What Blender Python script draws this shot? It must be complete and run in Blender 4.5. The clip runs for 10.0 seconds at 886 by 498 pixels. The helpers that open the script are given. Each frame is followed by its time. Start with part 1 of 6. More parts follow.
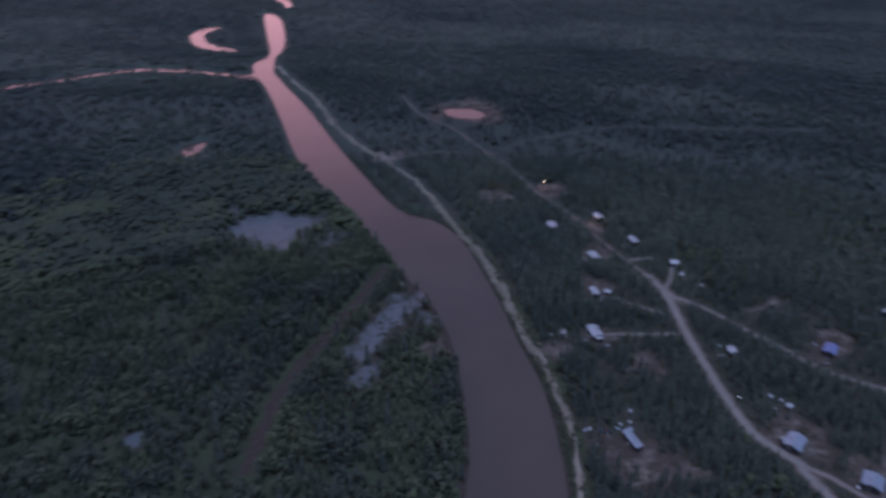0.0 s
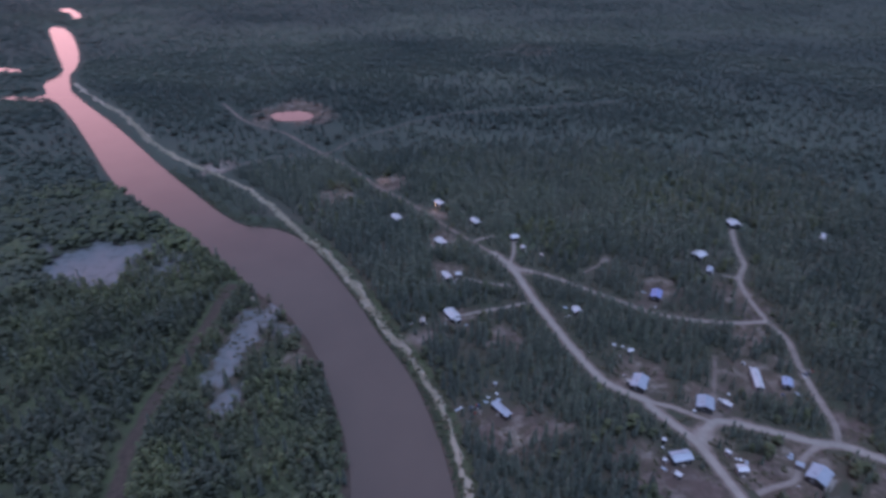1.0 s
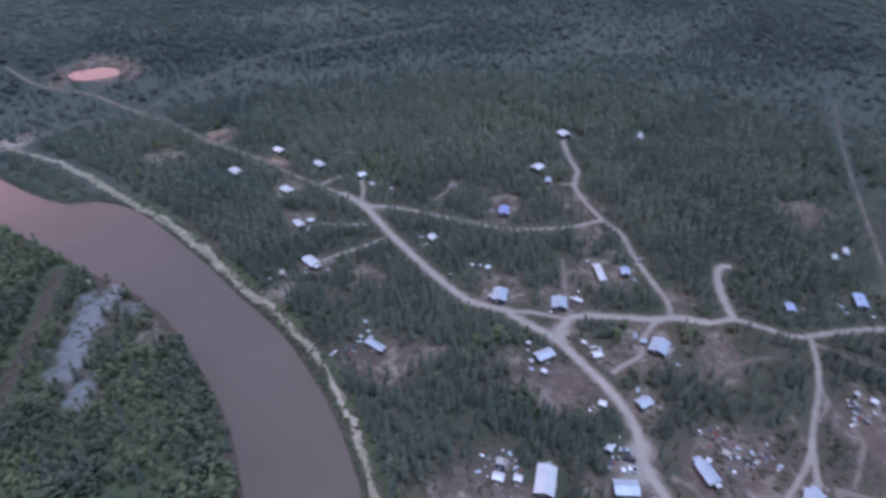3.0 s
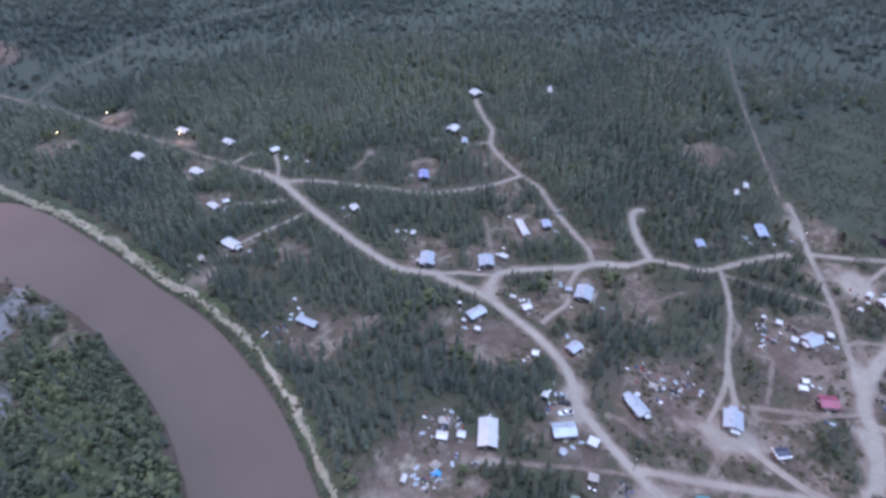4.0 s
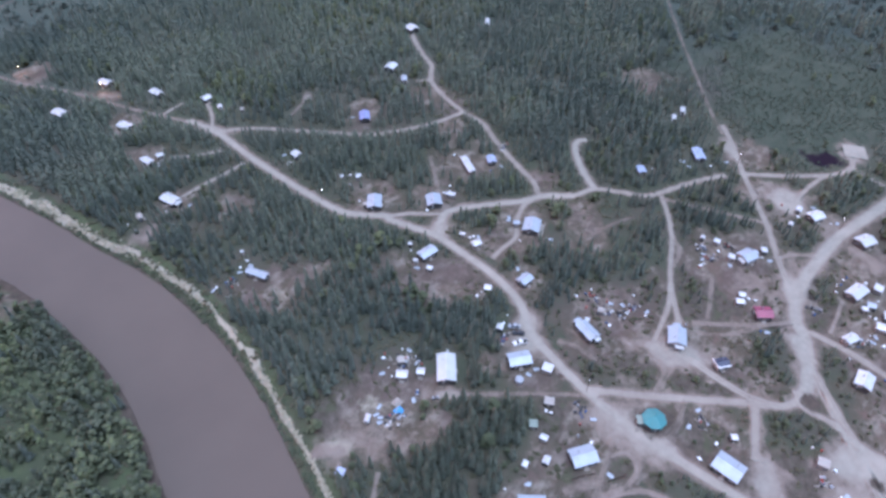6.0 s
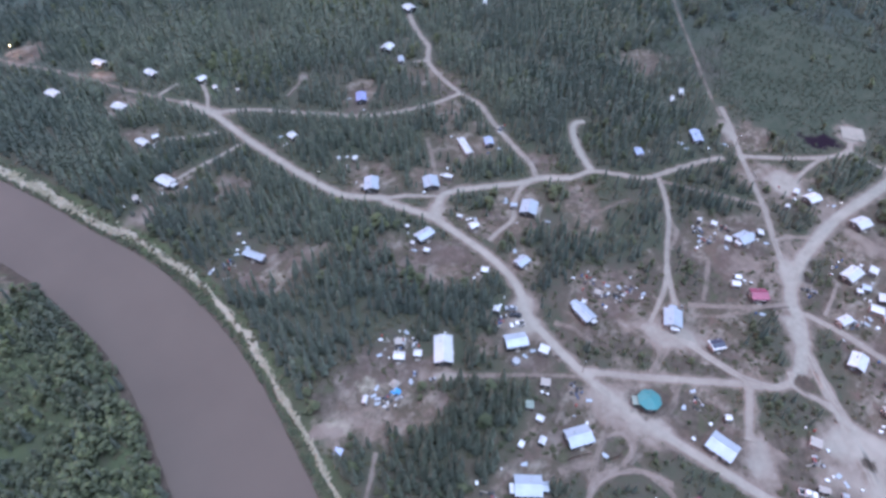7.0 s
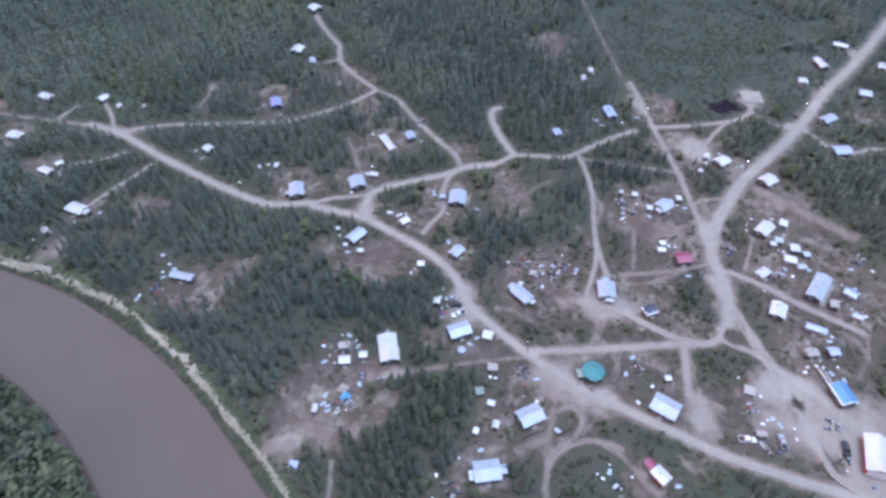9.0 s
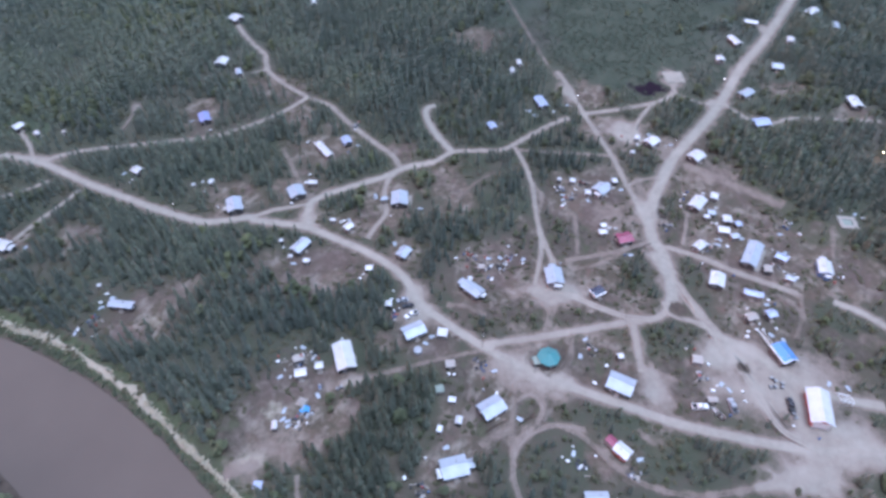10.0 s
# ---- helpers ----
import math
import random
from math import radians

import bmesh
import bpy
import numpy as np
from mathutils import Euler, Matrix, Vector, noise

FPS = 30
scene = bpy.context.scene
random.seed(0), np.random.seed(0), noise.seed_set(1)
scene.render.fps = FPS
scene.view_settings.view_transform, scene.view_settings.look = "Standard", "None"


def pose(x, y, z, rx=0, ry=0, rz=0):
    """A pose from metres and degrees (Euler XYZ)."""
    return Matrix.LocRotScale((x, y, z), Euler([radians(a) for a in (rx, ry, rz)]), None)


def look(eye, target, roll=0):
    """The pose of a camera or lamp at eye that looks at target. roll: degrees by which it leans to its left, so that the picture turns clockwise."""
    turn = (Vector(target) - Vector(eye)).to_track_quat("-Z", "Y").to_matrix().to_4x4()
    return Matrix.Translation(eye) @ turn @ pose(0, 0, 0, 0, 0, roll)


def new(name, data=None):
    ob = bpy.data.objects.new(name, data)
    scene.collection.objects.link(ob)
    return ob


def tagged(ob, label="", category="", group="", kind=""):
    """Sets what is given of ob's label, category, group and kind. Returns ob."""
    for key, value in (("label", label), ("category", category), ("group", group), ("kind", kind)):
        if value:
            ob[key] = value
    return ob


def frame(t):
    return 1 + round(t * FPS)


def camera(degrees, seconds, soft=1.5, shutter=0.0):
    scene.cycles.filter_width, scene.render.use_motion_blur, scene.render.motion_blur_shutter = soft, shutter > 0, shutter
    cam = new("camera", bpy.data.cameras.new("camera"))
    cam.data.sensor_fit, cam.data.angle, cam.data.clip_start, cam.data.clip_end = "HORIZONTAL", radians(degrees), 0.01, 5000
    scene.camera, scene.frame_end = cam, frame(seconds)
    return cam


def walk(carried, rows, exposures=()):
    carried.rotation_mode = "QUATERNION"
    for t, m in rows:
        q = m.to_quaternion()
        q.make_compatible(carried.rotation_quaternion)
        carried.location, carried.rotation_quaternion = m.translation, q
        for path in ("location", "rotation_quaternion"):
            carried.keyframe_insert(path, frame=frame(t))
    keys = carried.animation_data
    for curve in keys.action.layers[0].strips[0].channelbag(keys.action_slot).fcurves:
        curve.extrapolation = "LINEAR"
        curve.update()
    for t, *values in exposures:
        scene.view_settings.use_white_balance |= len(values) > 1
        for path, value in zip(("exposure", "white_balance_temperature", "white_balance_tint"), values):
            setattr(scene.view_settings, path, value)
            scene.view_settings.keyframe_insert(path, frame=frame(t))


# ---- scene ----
cam = camera(69.82, 10.0, 3.1, 0.7)
walk(cam, [
    (0, pose(0, 0, 180, 59.699, -0.345, 0.202)),
    (0.5, pose(0, 0, 180, 59.776, -0.178, -8.644)),
    (1, pose(0, 0, 180, 59.426, 0.016, -15.714)),
    (1.5, pose(0, 0, 180, 58.429, 0.136, -19.133)),
    (2, pose(0, 0, 180, 56.892, 0.068, -21.962)),
    (2.5, pose(0, 0, 180, 55.339, 0.101, -25.712)),
    (3, pose(0, 0, 180, 53.760, 0.154, -31.470)),
    (4.5, pose(0, 0, 180, 49.190, 0.257, -42.738)),
    (5, pose(0, 0, 180, 47.814, 0.194, -44.591)),
    (5.5, pose(0, 0, 180, 46.430, 0.137, -45.686)),
    (7, pose(0, 0, 180, 43.652, -0.162, -46.252)),
    (7.5, pose(0, 0, 180, 43.204, -0.246, -46.883)),
    (8, pose(0, 0, 180, 43.192, -0.217, -48.738)),
    (8.5, pose(0, 0, 180, 43.204, -0.181, -51.955)),
    (9, pose(0, 0, 180, 43.227, -0.117, -54.937)),
    (9.5, pose(0, 0, 180, 43.230, -0.053, -58.119)),
    (10, pose(0, 0, 180, 43.210, 0.061, -62.119)),
], exposures=[
    (0.0, -0.82, 4880, 28),
    (1.0, -0.04, 5000, 25),
    (2.0, 0.30, 5120, 24),
    (3.0, 0.68, 5220, 21),
    (4.5, 1.07, 5290, 19),
    (7.0, 1.16, 5330, 17),
    (10.0, 1.17, 5340, 17),
])

# ---- light: dusk sky, a broad low glow upstream ----
GLOW = (-0.38, 0.925)
world = bpy.data.worlds.new("dusk_sky")
scene.world = world
world.use_nodes = True
wn = world.node_tree
sky = wn.nodes.new("ShaderNodeTexSky")
sky.sky_type = "NISHITA"
sky.sun_disc = False
sky.sun_elevation = radians(2.0)
sky.sun_rotation = math.atan2(GLOW[0], GLOW[1])
sky.air_density, sky.dust_density, sky.ozone_density = 1.0, 2.0, 3.0


def sky_math(op, a, b=0.0):
    node = wn.nodes.new("ShaderNodeMath")
    node.operation = op
    for n, v in enumerate((a, b)):
        if isinstance(v, bpy.types.NodeSocket):
            wn.links.new(v, node.inputs[n])
        else:
            node.inputs[n].default_value = v
    return node.outputs[0]


def sky_tint(color, fac):
    node = wn.nodes.new("ShaderNodeVectorMath")
    node.operation = "SCALE"
    if isinstance(color, bpy.types.NodeSocket):
        wn.links.new(color, node.inputs[0])
    else:
        node.inputs[0].default_value = color
    if isinstance(fac, bpy.types.NodeSocket):
        wn.links.new(fac, node.inputs["Scale"])
    else:
        node.inputs["Scale"].default_value = fac
    return node.outputs[0]


def sky_sum(a, b):
    node = wn.nodes.new("ShaderNodeVectorMath")
    node.operation = "ADD"
    wn.links.new(a, node.inputs[0])
    wn.links.new(b, node.inputs[1])
    return node.outputs[0]


# a lavender cloud deck that takes a salmon glow towards the horizon where the sun went down
axes = wn.nodes.new("ShaderNodeSeparateXYZ")
wn.links.new(wn.nodes.new("ShaderNodeTexCoord").outputs["Generated"], axes.inputs[0])
up = sky_math("MAXIMUM", axes.outputs[2], 0.0)
ahead = sky_math("ADD", sky_math("MULTIPLY", axes.outputs[0], GLOW[0]), sky_math("MULTIPLY", axes.outputs[1], GLOW[1]))
ahead = sky_math("ADD", sky_math("POWER", sky_math("MAXIMUM", ahead, 0.0), 4.0), 0.03)
band = wn.nodes.new("ShaderNodeMapRange")
band.interpolation_type = "SMOOTHERSTEP"
wn.links.new(up, band.inputs["Value"])
for key, value in (("From Min", 0.22), ("From Max", 0.66), ("To Min", 1.0), ("To Max", 0.0)):
    band.inputs[key].default_value = value
low = band.outputs[0]
deck = sky_tint((0.46, 0.53, 0.68), sky_math("ADD", sky_math("MULTIPLY", up, 0.42), 0.28))
glow = sky_tint((1.0, 0.40, 0.29), sky_math("MULTIPLY", sky_math("MULTIPLY", low, ahead), 2.95))
whole = sky_sum(sky_sum(deck, glow), sky_tint(sky.outputs["Color"], 0.05))
wn.links.new(whole, wn.nodes["Background"].inputs["Color"])
wn.nodes["Background"].inputs["Strength"].default_value = 1.0
sun = new("sun", bpy.data.lights.new("sun", "SUN"))
sun.data.energy, sun.data.angle, sun.data.color = 1.5, radians(40), (0.86, 0.93, 1.0)
sun.matrix_world = look((GLOW[0] * -60, GLOW[1] * -60, 400), (0, 0, 0))

# ---- materials ----


class Nodes:
    """A small hand for node trees."""

    def __init__(self, name):
        self.mat = bpy.data.materials.new(name)
        self.mat.use_nodes = True
        self.tree = self.mat.node_tree
        self.bsdf = self.tree.nodes["Principled BSDF"]
        self.place = self.tree.nodes.new("ShaderNodeTexCoord").outputs["Object"]

    def put(self, kind, **sockets):
        node = self.tree.nodes.new(kind)
        for key, value in sockets.items():
            self.feed(node.inputs[key.replace("_", " ")], value)
        return node

    def feed(self, socket, value):
        if isinstance(value, bpy.types.NodeSocket):
            self.tree.links.new(value, socket)
        else:
            socket.default_value = value

    def noise(self, scale, detail=3.0, rough=0.55, stretch=None):
        node = self.put("ShaderNodeTexNoise", Scale=scale, Detail=detail, Roughness=rough)
        where = self.place
        if stretch:
            m = self.put("ShaderNodeMapping", Vector=self.place)
            m.inputs["Scale"].default_value = stretch
            where = m.outputs[0]
        self.feed(node.inputs["Vector"], where)
        return node.outputs["Fac"]

    def calc(self, op, a, b=0.0, c=0.0):
        node = self.tree.nodes.new("ShaderNodeMath")
        node.operation = op
        for n, v in enumerate((a, b, c)):
            self.feed(node.inputs[n], v)
        return node.outputs[0]

    def span(self, value, low, high, a=0.0, b=1.0):
        node = self.put("ShaderNodeMapRange", Value=value)
        for key, v in (("From Min", low), ("From Max", high), ("To Min", a), ("To Max", b)):
            node.inputs[key].default_value = v
        return node.outputs[0]

    def mix(self, fac, a, b):
        node = self.tree.nodes.new("ShaderNodeMix")
        node.data_type = "RGBA"
        self.feed(node.inputs[0], fac)
        for socket, v in ((node.inputs[6], a), (node.inputs[7], b)):
            self.feed(socket, v if isinstance(v, bpy.types.NodeSocket) else (*v, 1.0))
        return node.outputs[2]

    def attr(self, name):
        node = self.tree.nodes.new("ShaderNodeAttribute")
        node.attribute_name = name
        return node.outputs["Fac"]

    def bump(self, height, strength, distance):
        node = self.put("ShaderNodeBump", Height=height, Strength=strength, Distance=distance)
        self.tree.links.new(node.outputs[0], self.bsdf.inputs["Normal"])

    def end(self, color, rough=0.8, metal=0.0, spec=0.3):
        self.feed(self.bsdf.inputs["Base Color"], color if isinstance(color, bpy.types.NodeSocket) else (*color, 1.0))
        self.feed(self.bsdf.inputs["Roughness"], rough)
        self.feed(self.bsdf.inputs["Metallic"], metal)
        self.bsdf.inputs["Specular IOR Level"].default_value = spec
        return self.mat


def ground_material():
    """Brush and moss, with dirt, gravel, sand, marsh and meadow where the attributes say so."""
    n = Nodes("ground")
    broad, mid, fine, grit = n.noise(0.012, 4), n.noise(0.07, 4), n.noise(0.45, 4), n.noise(2.2, 3)
    ragged = n.calc("ADD", n.calc("MULTIPLY", n.calc("SUBTRACT", n.noise(0.22, 5), 0.5), 1.1), n.calc("MULTIPLY", n.calc("SUBTRACT", grit, 0.5), 0.7))

    def mask(name, low=0.35, high=0.7):
        return n.span(n.calc("ADD", n.attr(name), ragged), low, high)

    brush = n.mix(n.span(mid, 0.35, 0.65), (0.085, 0.070, 0.054), (0.10, 0.079, 0.063))
    brush = n.mix(n.span(broad, 0.4, 0.62), brush, (0.078, 0.077, 0.05))
    brush = n.mix(n.calc("MULTIPLY", n.span(fine, 0.45, 0.75), 0.6), brush, (0.105, 0.095, 0.075))
    col = n.mix(mask("green"), brush, n.mix(n.span(fine, 0.3, 0.7), n.mix(n.span(mid, 0.4, 0.6), (0.092, 0.106, 0.055), (0.062, 0.06, 0.042)), (0.07, 0.083, 0.048)))
    # floor: moss and needle litter, darkened for the shade between near trees
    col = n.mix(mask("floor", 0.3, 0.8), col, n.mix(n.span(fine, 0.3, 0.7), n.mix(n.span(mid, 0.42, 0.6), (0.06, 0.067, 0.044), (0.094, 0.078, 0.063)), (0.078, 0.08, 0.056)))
    # far ground takes the hazy bluish tone of the far leaves
    taiga = n.mix(n.attr("tract"), (0.055, 0.069, 0.06), (0.104, 0.122, 0.092))
    col = n.mix(n.attr("woods"), col, n.mix(n.span(n.noise(0.03, 4), 0.35, 0.7), taiga, (0.072, 0.085, 0.071)))
    scrub = n.mix(n.span(n.noise(0.09, 5, 0.65), 0.38, 0.62), (0.05, 0.061, 0.043), (0.074, 0.083, 0.059))
    col = n.mix(mask("scrub"), col, n.mix(n.calc("MULTIPLY", n.span(fine, 0.5, 0.7), 0.6), scrub, (0.092, 0.094, 0.074)))
    dirt = n.mix(n.span(n.noise(0.11, 5, 0.6), 0.42, 0.58), (0.132, 0.092, 0.074), (0.192, 0.149, 0.12))
    dirt = n.mix(n.calc("MULTIPLY", n.span(fine, 0.40, 0.60), 0.9), dirt, (0.11, 0.092, 0.066))
    dirt = n.mix(n.calc("MULTIPLY", n.span(n.noise(0.085, 6, 0.7), 0.47, 0.56), 0.9), dirt, (0.084, 0.07, 0.05))
    dirt = n.mix(n.calc("MULTIPLY", n.span(n.noise(0.13, 6, 0.7, (1.0, 1.3, 1.0)), 0.5, 0.62), 0.8), dirt, (0.262, 0.222, 0.184))
    dirt = n.mix(n.calc("MULTIPLY", n.span(grit, 0.55, 0.75), 0.5), dirt, (0.215, 0.19, 0.175))
    dirt = n.mix(n.calc("MULTIPLY", n.span(n.noise(0.045, 5, 0.65), 0.48, 0.62), 0.6), dirt, (0.098, 0.072, 0.064))
    col = n.mix(mask("bare"), col, dirt)
    heath = n.mix(n.span(fine, 0.35, 0.65), (0.07, 0.058, 0.045), (0.112, 0.093, 0.075))
    heath = n.mix(n.calc("MULTIPLY", n.span(n.noise(0.19, 5, 0.65), 0.5, 0.64), 0.7), heath, (0.075, 0.082, 0.046))
    col = n.mix(mask("heath", 0.3, 0.6), col, heath)
    sand = n.mix(n.span(fine, 0.3, 0.7), (0.38, 0.345, 0.265), (0.27, 0.24, 0.185))
    col = n.mix(mask("sand"), col, sand)
    gravel = n.mix(n.span(fine, 0.35, 0.7), (0.325, 0.293, 0.244), (0.262, 0.235, 0.196))
    core = n.span(n.calc("ADD", n.attr("road"), n.calc("MULTIPLY", ragged, 0.35)), 0.72, 1.15)
    gravel = n.mix(core, (0.222, 0.177, 0.148), gravel)
    gravel = n.mix(n.calc("MULTIPLY", n.span(mid, 0.45, 0.7), core), gravel, (0.345, 0.304, 0.255))
    col = n.mix(mask("road", 0.28, 0.8), col, gravel)
    mud = n.mix(n.span(fine, 0.35, 0.65), (0.10, 0.078, 0.062), (0.07, 0.057, 0.046))
    col = n.mix(mask("mud"), col, mud)
    col = n.mix(mask("dark"), col, (0.02, 0.013, 0.02))
    wet = mask("wet", 0.4, 0.75)
    col = n.mix(wet, col, n.mix(n.span(grit, 0.35, 0.65), (0.165, 0.175, 0.18), (0.125, 0.14, 0.135)))
    n.bump(n.calc("ADD", n.calc("MULTIPLY", fine, 1.2), grit), 0.5, 0.12)
    ground = n.end(col, n.span(wet, 0.0, 1.0, 0.95, 0.5))
    n.feed(n.bsdf.inputs["Specular IOR Level"], n.span(wet, 0.0, 1.0, 0.04, 0.35))
    return ground


def leaf_material(name, dark, light, straw=None):
    n = Nodes(name)
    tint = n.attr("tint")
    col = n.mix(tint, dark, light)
    col = n.mix(n.span(n.noise(0.9, 3), 0.35, 0.7), col, tuple(0.9 * v for v in dark))
    col = n.mix(n.calc("MULTIPLY", n.span(n.noise(0.02, 3), 0.45, 0.65), 0.45), col, straw or light)
    n.end(col, 0.9, spec=0.07)
    thin = n.put("ShaderNodeBsdfTranslucent", Color=col)
    both = n.put("ShaderNodeMixShader", Fac=0.45)
    n.tree.links.new(n.bsdf.outputs[0], both.inputs[1])
    n.tree.links.new(thin.outputs[0], both.inputs[2])
    n.tree.links.new(both.outputs[0], n.tree.nodes["Material Output"].inputs["Surface"])
    return n.mat


def plain(name, a, b, scale, rough, metal=0.0, bump=0.3, stretch=None, spec=0.4):
    n = Nodes(name)
    grain = n.noise(scale, 4, 0.6, stretch)
    col = n.mix(n.span(grain, 0.3, 0.7), a, b)
    worn = n.noise(0.6, 3)
    col = n.mix(n.calc("MULTIPLY", n.span(worn, 0.55, 0.8), 0.35), col, tuple(0.7 * v for v in b))
    if bump:
        n.bump(grain, bump, 0.02)
    return n.end(col, n.span(worn, 0.3, 0.7, rough - 0.06, rough + 0.1), metal, spec)


def roof_material(name, color, rough=0.42, metal=0.15, rust=0.25):
    """Ribbed painted metal sheets with faded panels and streaks."""
    n = Nodes(name)
    rib = n.put("ShaderNodeTexWave", Vector=n.place, Scale=1.1, Distortion=0.0)
    rib.wave_profile = "SAW"
    panel = n.noise(0.35, 2)
    streak = n.noise(0.8, 4, 0.6, (3.0, 0.35, 1.0))
    info = n.tree.nodes.new("ShaderNodeObjectInfo").outputs["Random"]
    faded = tuple(0.82 * v + 0.02 for v in color)
    col = n.mix(n.span(panel, 0.35, 0.65), color, faded)
    col = n.mix(n.calc("MULTIPLY", info, 0.4), col, tuple(0.75 * v for v in color))
    col = n.mix(n.calc("MULTIPLY", n.span(streak, 0.55, 0.8), rust), col, tuple(0.55 * v for v in color))
    n.bump(rib.outputs["Fac"], 0.35, 0.03)
    return n.end(col, n.span(panel, 0.3, 0.7, rough - 0.05, rough + 0.12), metal, 0.5)


def log_material(name, a, b):
    n = Nodes(name)
    wave = n.put("ShaderNodeTexWave", Vector=n.place, Scale=1.6, Distortion=0.4)
    wave.bands_direction = "Z"
    grain = n.noise(6.0, 4, 0.6, (0.4, 0.4, 4.0))
    col = n.mix(n.span(grain, 0.3, 0.7), a, b)
    col = n.mix(n.span(wave.outputs["Fac"], 0.0, 0.25, 0.6, 0.0), col, tuple(0.4 * v for v in a))
    n.bump(wave.outputs["Fac"], 0.7, 0.08)
    return n.end(col, 0.8)


def water_material():
    n = Nodes("river_water")
    silt = n.noise(0.02, 4, 0.6)
    col = n.mix(n.span(silt, 0.35, 0.65), (0.129, 0.1, 0.08), (0.114, 0.088, 0.071))
    ripple = n.calc("ADD", n.calc("MULTIPLY", n.noise(0.9, 3), 0.5), n.noise(0.12, 3))
    n.bump(ripple, 0.05, 0.2)
    n.bsdf.inputs["IOR"].default_value = 1.33
    return n.end(col, 0.09, spec=0.5)


def glow_material(name, color, strength):
    n = Nodes(name)
    n.bsdf.inputs["Emission Color"].default_value = (*color, 1.0)
    n.bsdf.inputs["Emission Strength"].default_value = strength
    return n.end(color, 0.4)


GROUND, WATER = ground_material(), water_material()
# bluer, duller leaf copy for the far woods, distance haze put into its colour
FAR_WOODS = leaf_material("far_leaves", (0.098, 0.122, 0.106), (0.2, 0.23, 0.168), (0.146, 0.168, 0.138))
SPRUCE = leaf_material("spruce_needles", (0.142, 0.168, 0.138), (0.28, 0.305, 0.212), (0.215, 0.23, 0.178))
BROADLEAF = leaf_material("willow_leaves", (0.118, 0.136, 0.085), (0.225, 0.242, 0.12), (0.18, 0.18, 0.118))
WILLOW = leaf_material("thicket_leaves", (0.122, 0.14, 0.104), (0.245, 0.275, 0.118), (0.168, 0.18, 0.134))
HEATH = leaf_material("scrub_leaves", (0.08, 0.095, 0.068), (0.125, 0.14, 0.095), (0.11, 0.118, 0.088))
BANK_LEAVES = leaf_material("bank_leaves", (0.11, 0.125, 0.08), (0.20, 0.205, 0.135), (0.19, 0.185, 0.13))
BRUSH = leaf_material("low_brush", (0.115, 0.112, 0.07), (0.20, 0.185, 0.12), (0.18, 0.145, 0.11))
STRAW = leaf_material("dry_bank_grass", (0.40, 0.36, 0.26), (0.62, 0.57, 0.44), (0.44, 0.42, 0.29))
BARK = plain("bark", (0.09, 0.065, 0.05), (0.15, 0.115, 0.09), 6.0, 0.9, stretch=(1, 1, 0.2))
ROOFS = {
    "pale": roof_material("roof_pale_metal", (0.405, 0.44, 0.485)),
    "white": roof_material("roof_white_metal", (0.62, 0.615, 0.61)),
    "blue_grey": roof_material("roof_blue_grey_metal", (0.40, 0.45, 0.59)),
    "cobalt": roof_material("roof_cobalt_metal", (0.29, 0.32, 0.56)),
    "blue": roof_material("roof_blue_metal", (0.12, 0.27, 0.55)),
    "red": roof_material("roof_red_metal", (0.27, 0.06, 0.105)),
    "teal": roof_material("roof_teal_metal", (0.085, 0.265, 0.265)),
    "tan": roof_material("roof_weathered_boards", (0.40, 0.36, 0.32), 0.75, 0.0),
    "dark": roof_material("roof_dark_metal", (0.05, 0.055, 0.09)),
    "moss": roof_material("roof_mossy_boards", (0.26, 0.30, 0.25), 0.8, 0.0),
}
WALLS = {
    "log": log_material("peeled_log_wall", (0.08, 0.08, 0.078), (0.13, 0.125, 0.117)),
    "grey": log_material("weathered_board_wall", (0.26, 0.24, 0.22), (0.36, 0.33, 0.30)),
    "red": log_material("red_painted_wall", (0.42, 0.07, 0.05), (0.50, 0.10, 0.07)),
    "blue": log_material("blue_painted_wall", (0.12, 0.22, 0.42), (0.17, 0.28, 0.48)),
}
WHITE = plain("white_paint", (0.78, 0.78, 0.76), (0.68, 0.68, 0.67), 5.0, 0.45)
GLASS = plain("dark_window_glass", (0.03, 0.035, 0.04), (0.05, 0.055, 0.06), 2.0, 0.12, bump=0, spec=0.6)
PLANK = plain("raw_planks", (0.28, 0.245, 0.21), (0.37, 0.33, 0.29), 5.0, 0.85, stretch=(0.3, 4, 4))
STEEL = plain("dull_steel", (0.30, 0.30, 0.31), (0.42, 0.42, 0.43), 8.0, 0.42, 0.7)
RUBBER = plain("tyre_rubber", (0.025, 0.025, 0.027), (0.045, 0.045, 0.045), 20.0, 0.85)
PAINTS = {
    "white": plain("white_car_paint", (0.77, 0.745, 0.72), (0.69, 0.665, 0.64), 1.5, 0.25, bump=0, spec=0.6),
    "black": plain("black_car_paint", (0.03, 0.03, 0.035), (0.05, 0.05, 0.055), 1.5, 0.25, bump=0, spec=0.6),
    "blue": plain("blue_car_paint", (0.06, 0.12, 0.27), (0.08, 0.14, 0.30), 1.5, 0.25, bump=0, spec=0.6),
    "red": plain("red_oxide_paint", (0.40, 0.09, 0.07), (0.30, 0.08, 0.06), 2.0, 0.6),
    "grey": plain("grey_car_paint", (0.30, 0.31, 0.33), (0.36, 0.37, 0.39), 1.5, 0.3, bump=0, spec=0.6),
}
TARP = plain("blue_tarp", (0.08, 0.28, 0.55), (0.10, 0.34, 0.62), 3.0, 0.5)
LAMP_GLOW = glow_material("lamp_glow", (1.0, 0.66, 0.25), 40.0)
LAMP_WHITE = glow_material("lamp_glow_white", (1.0, 0.93, 0.82), 14.0)

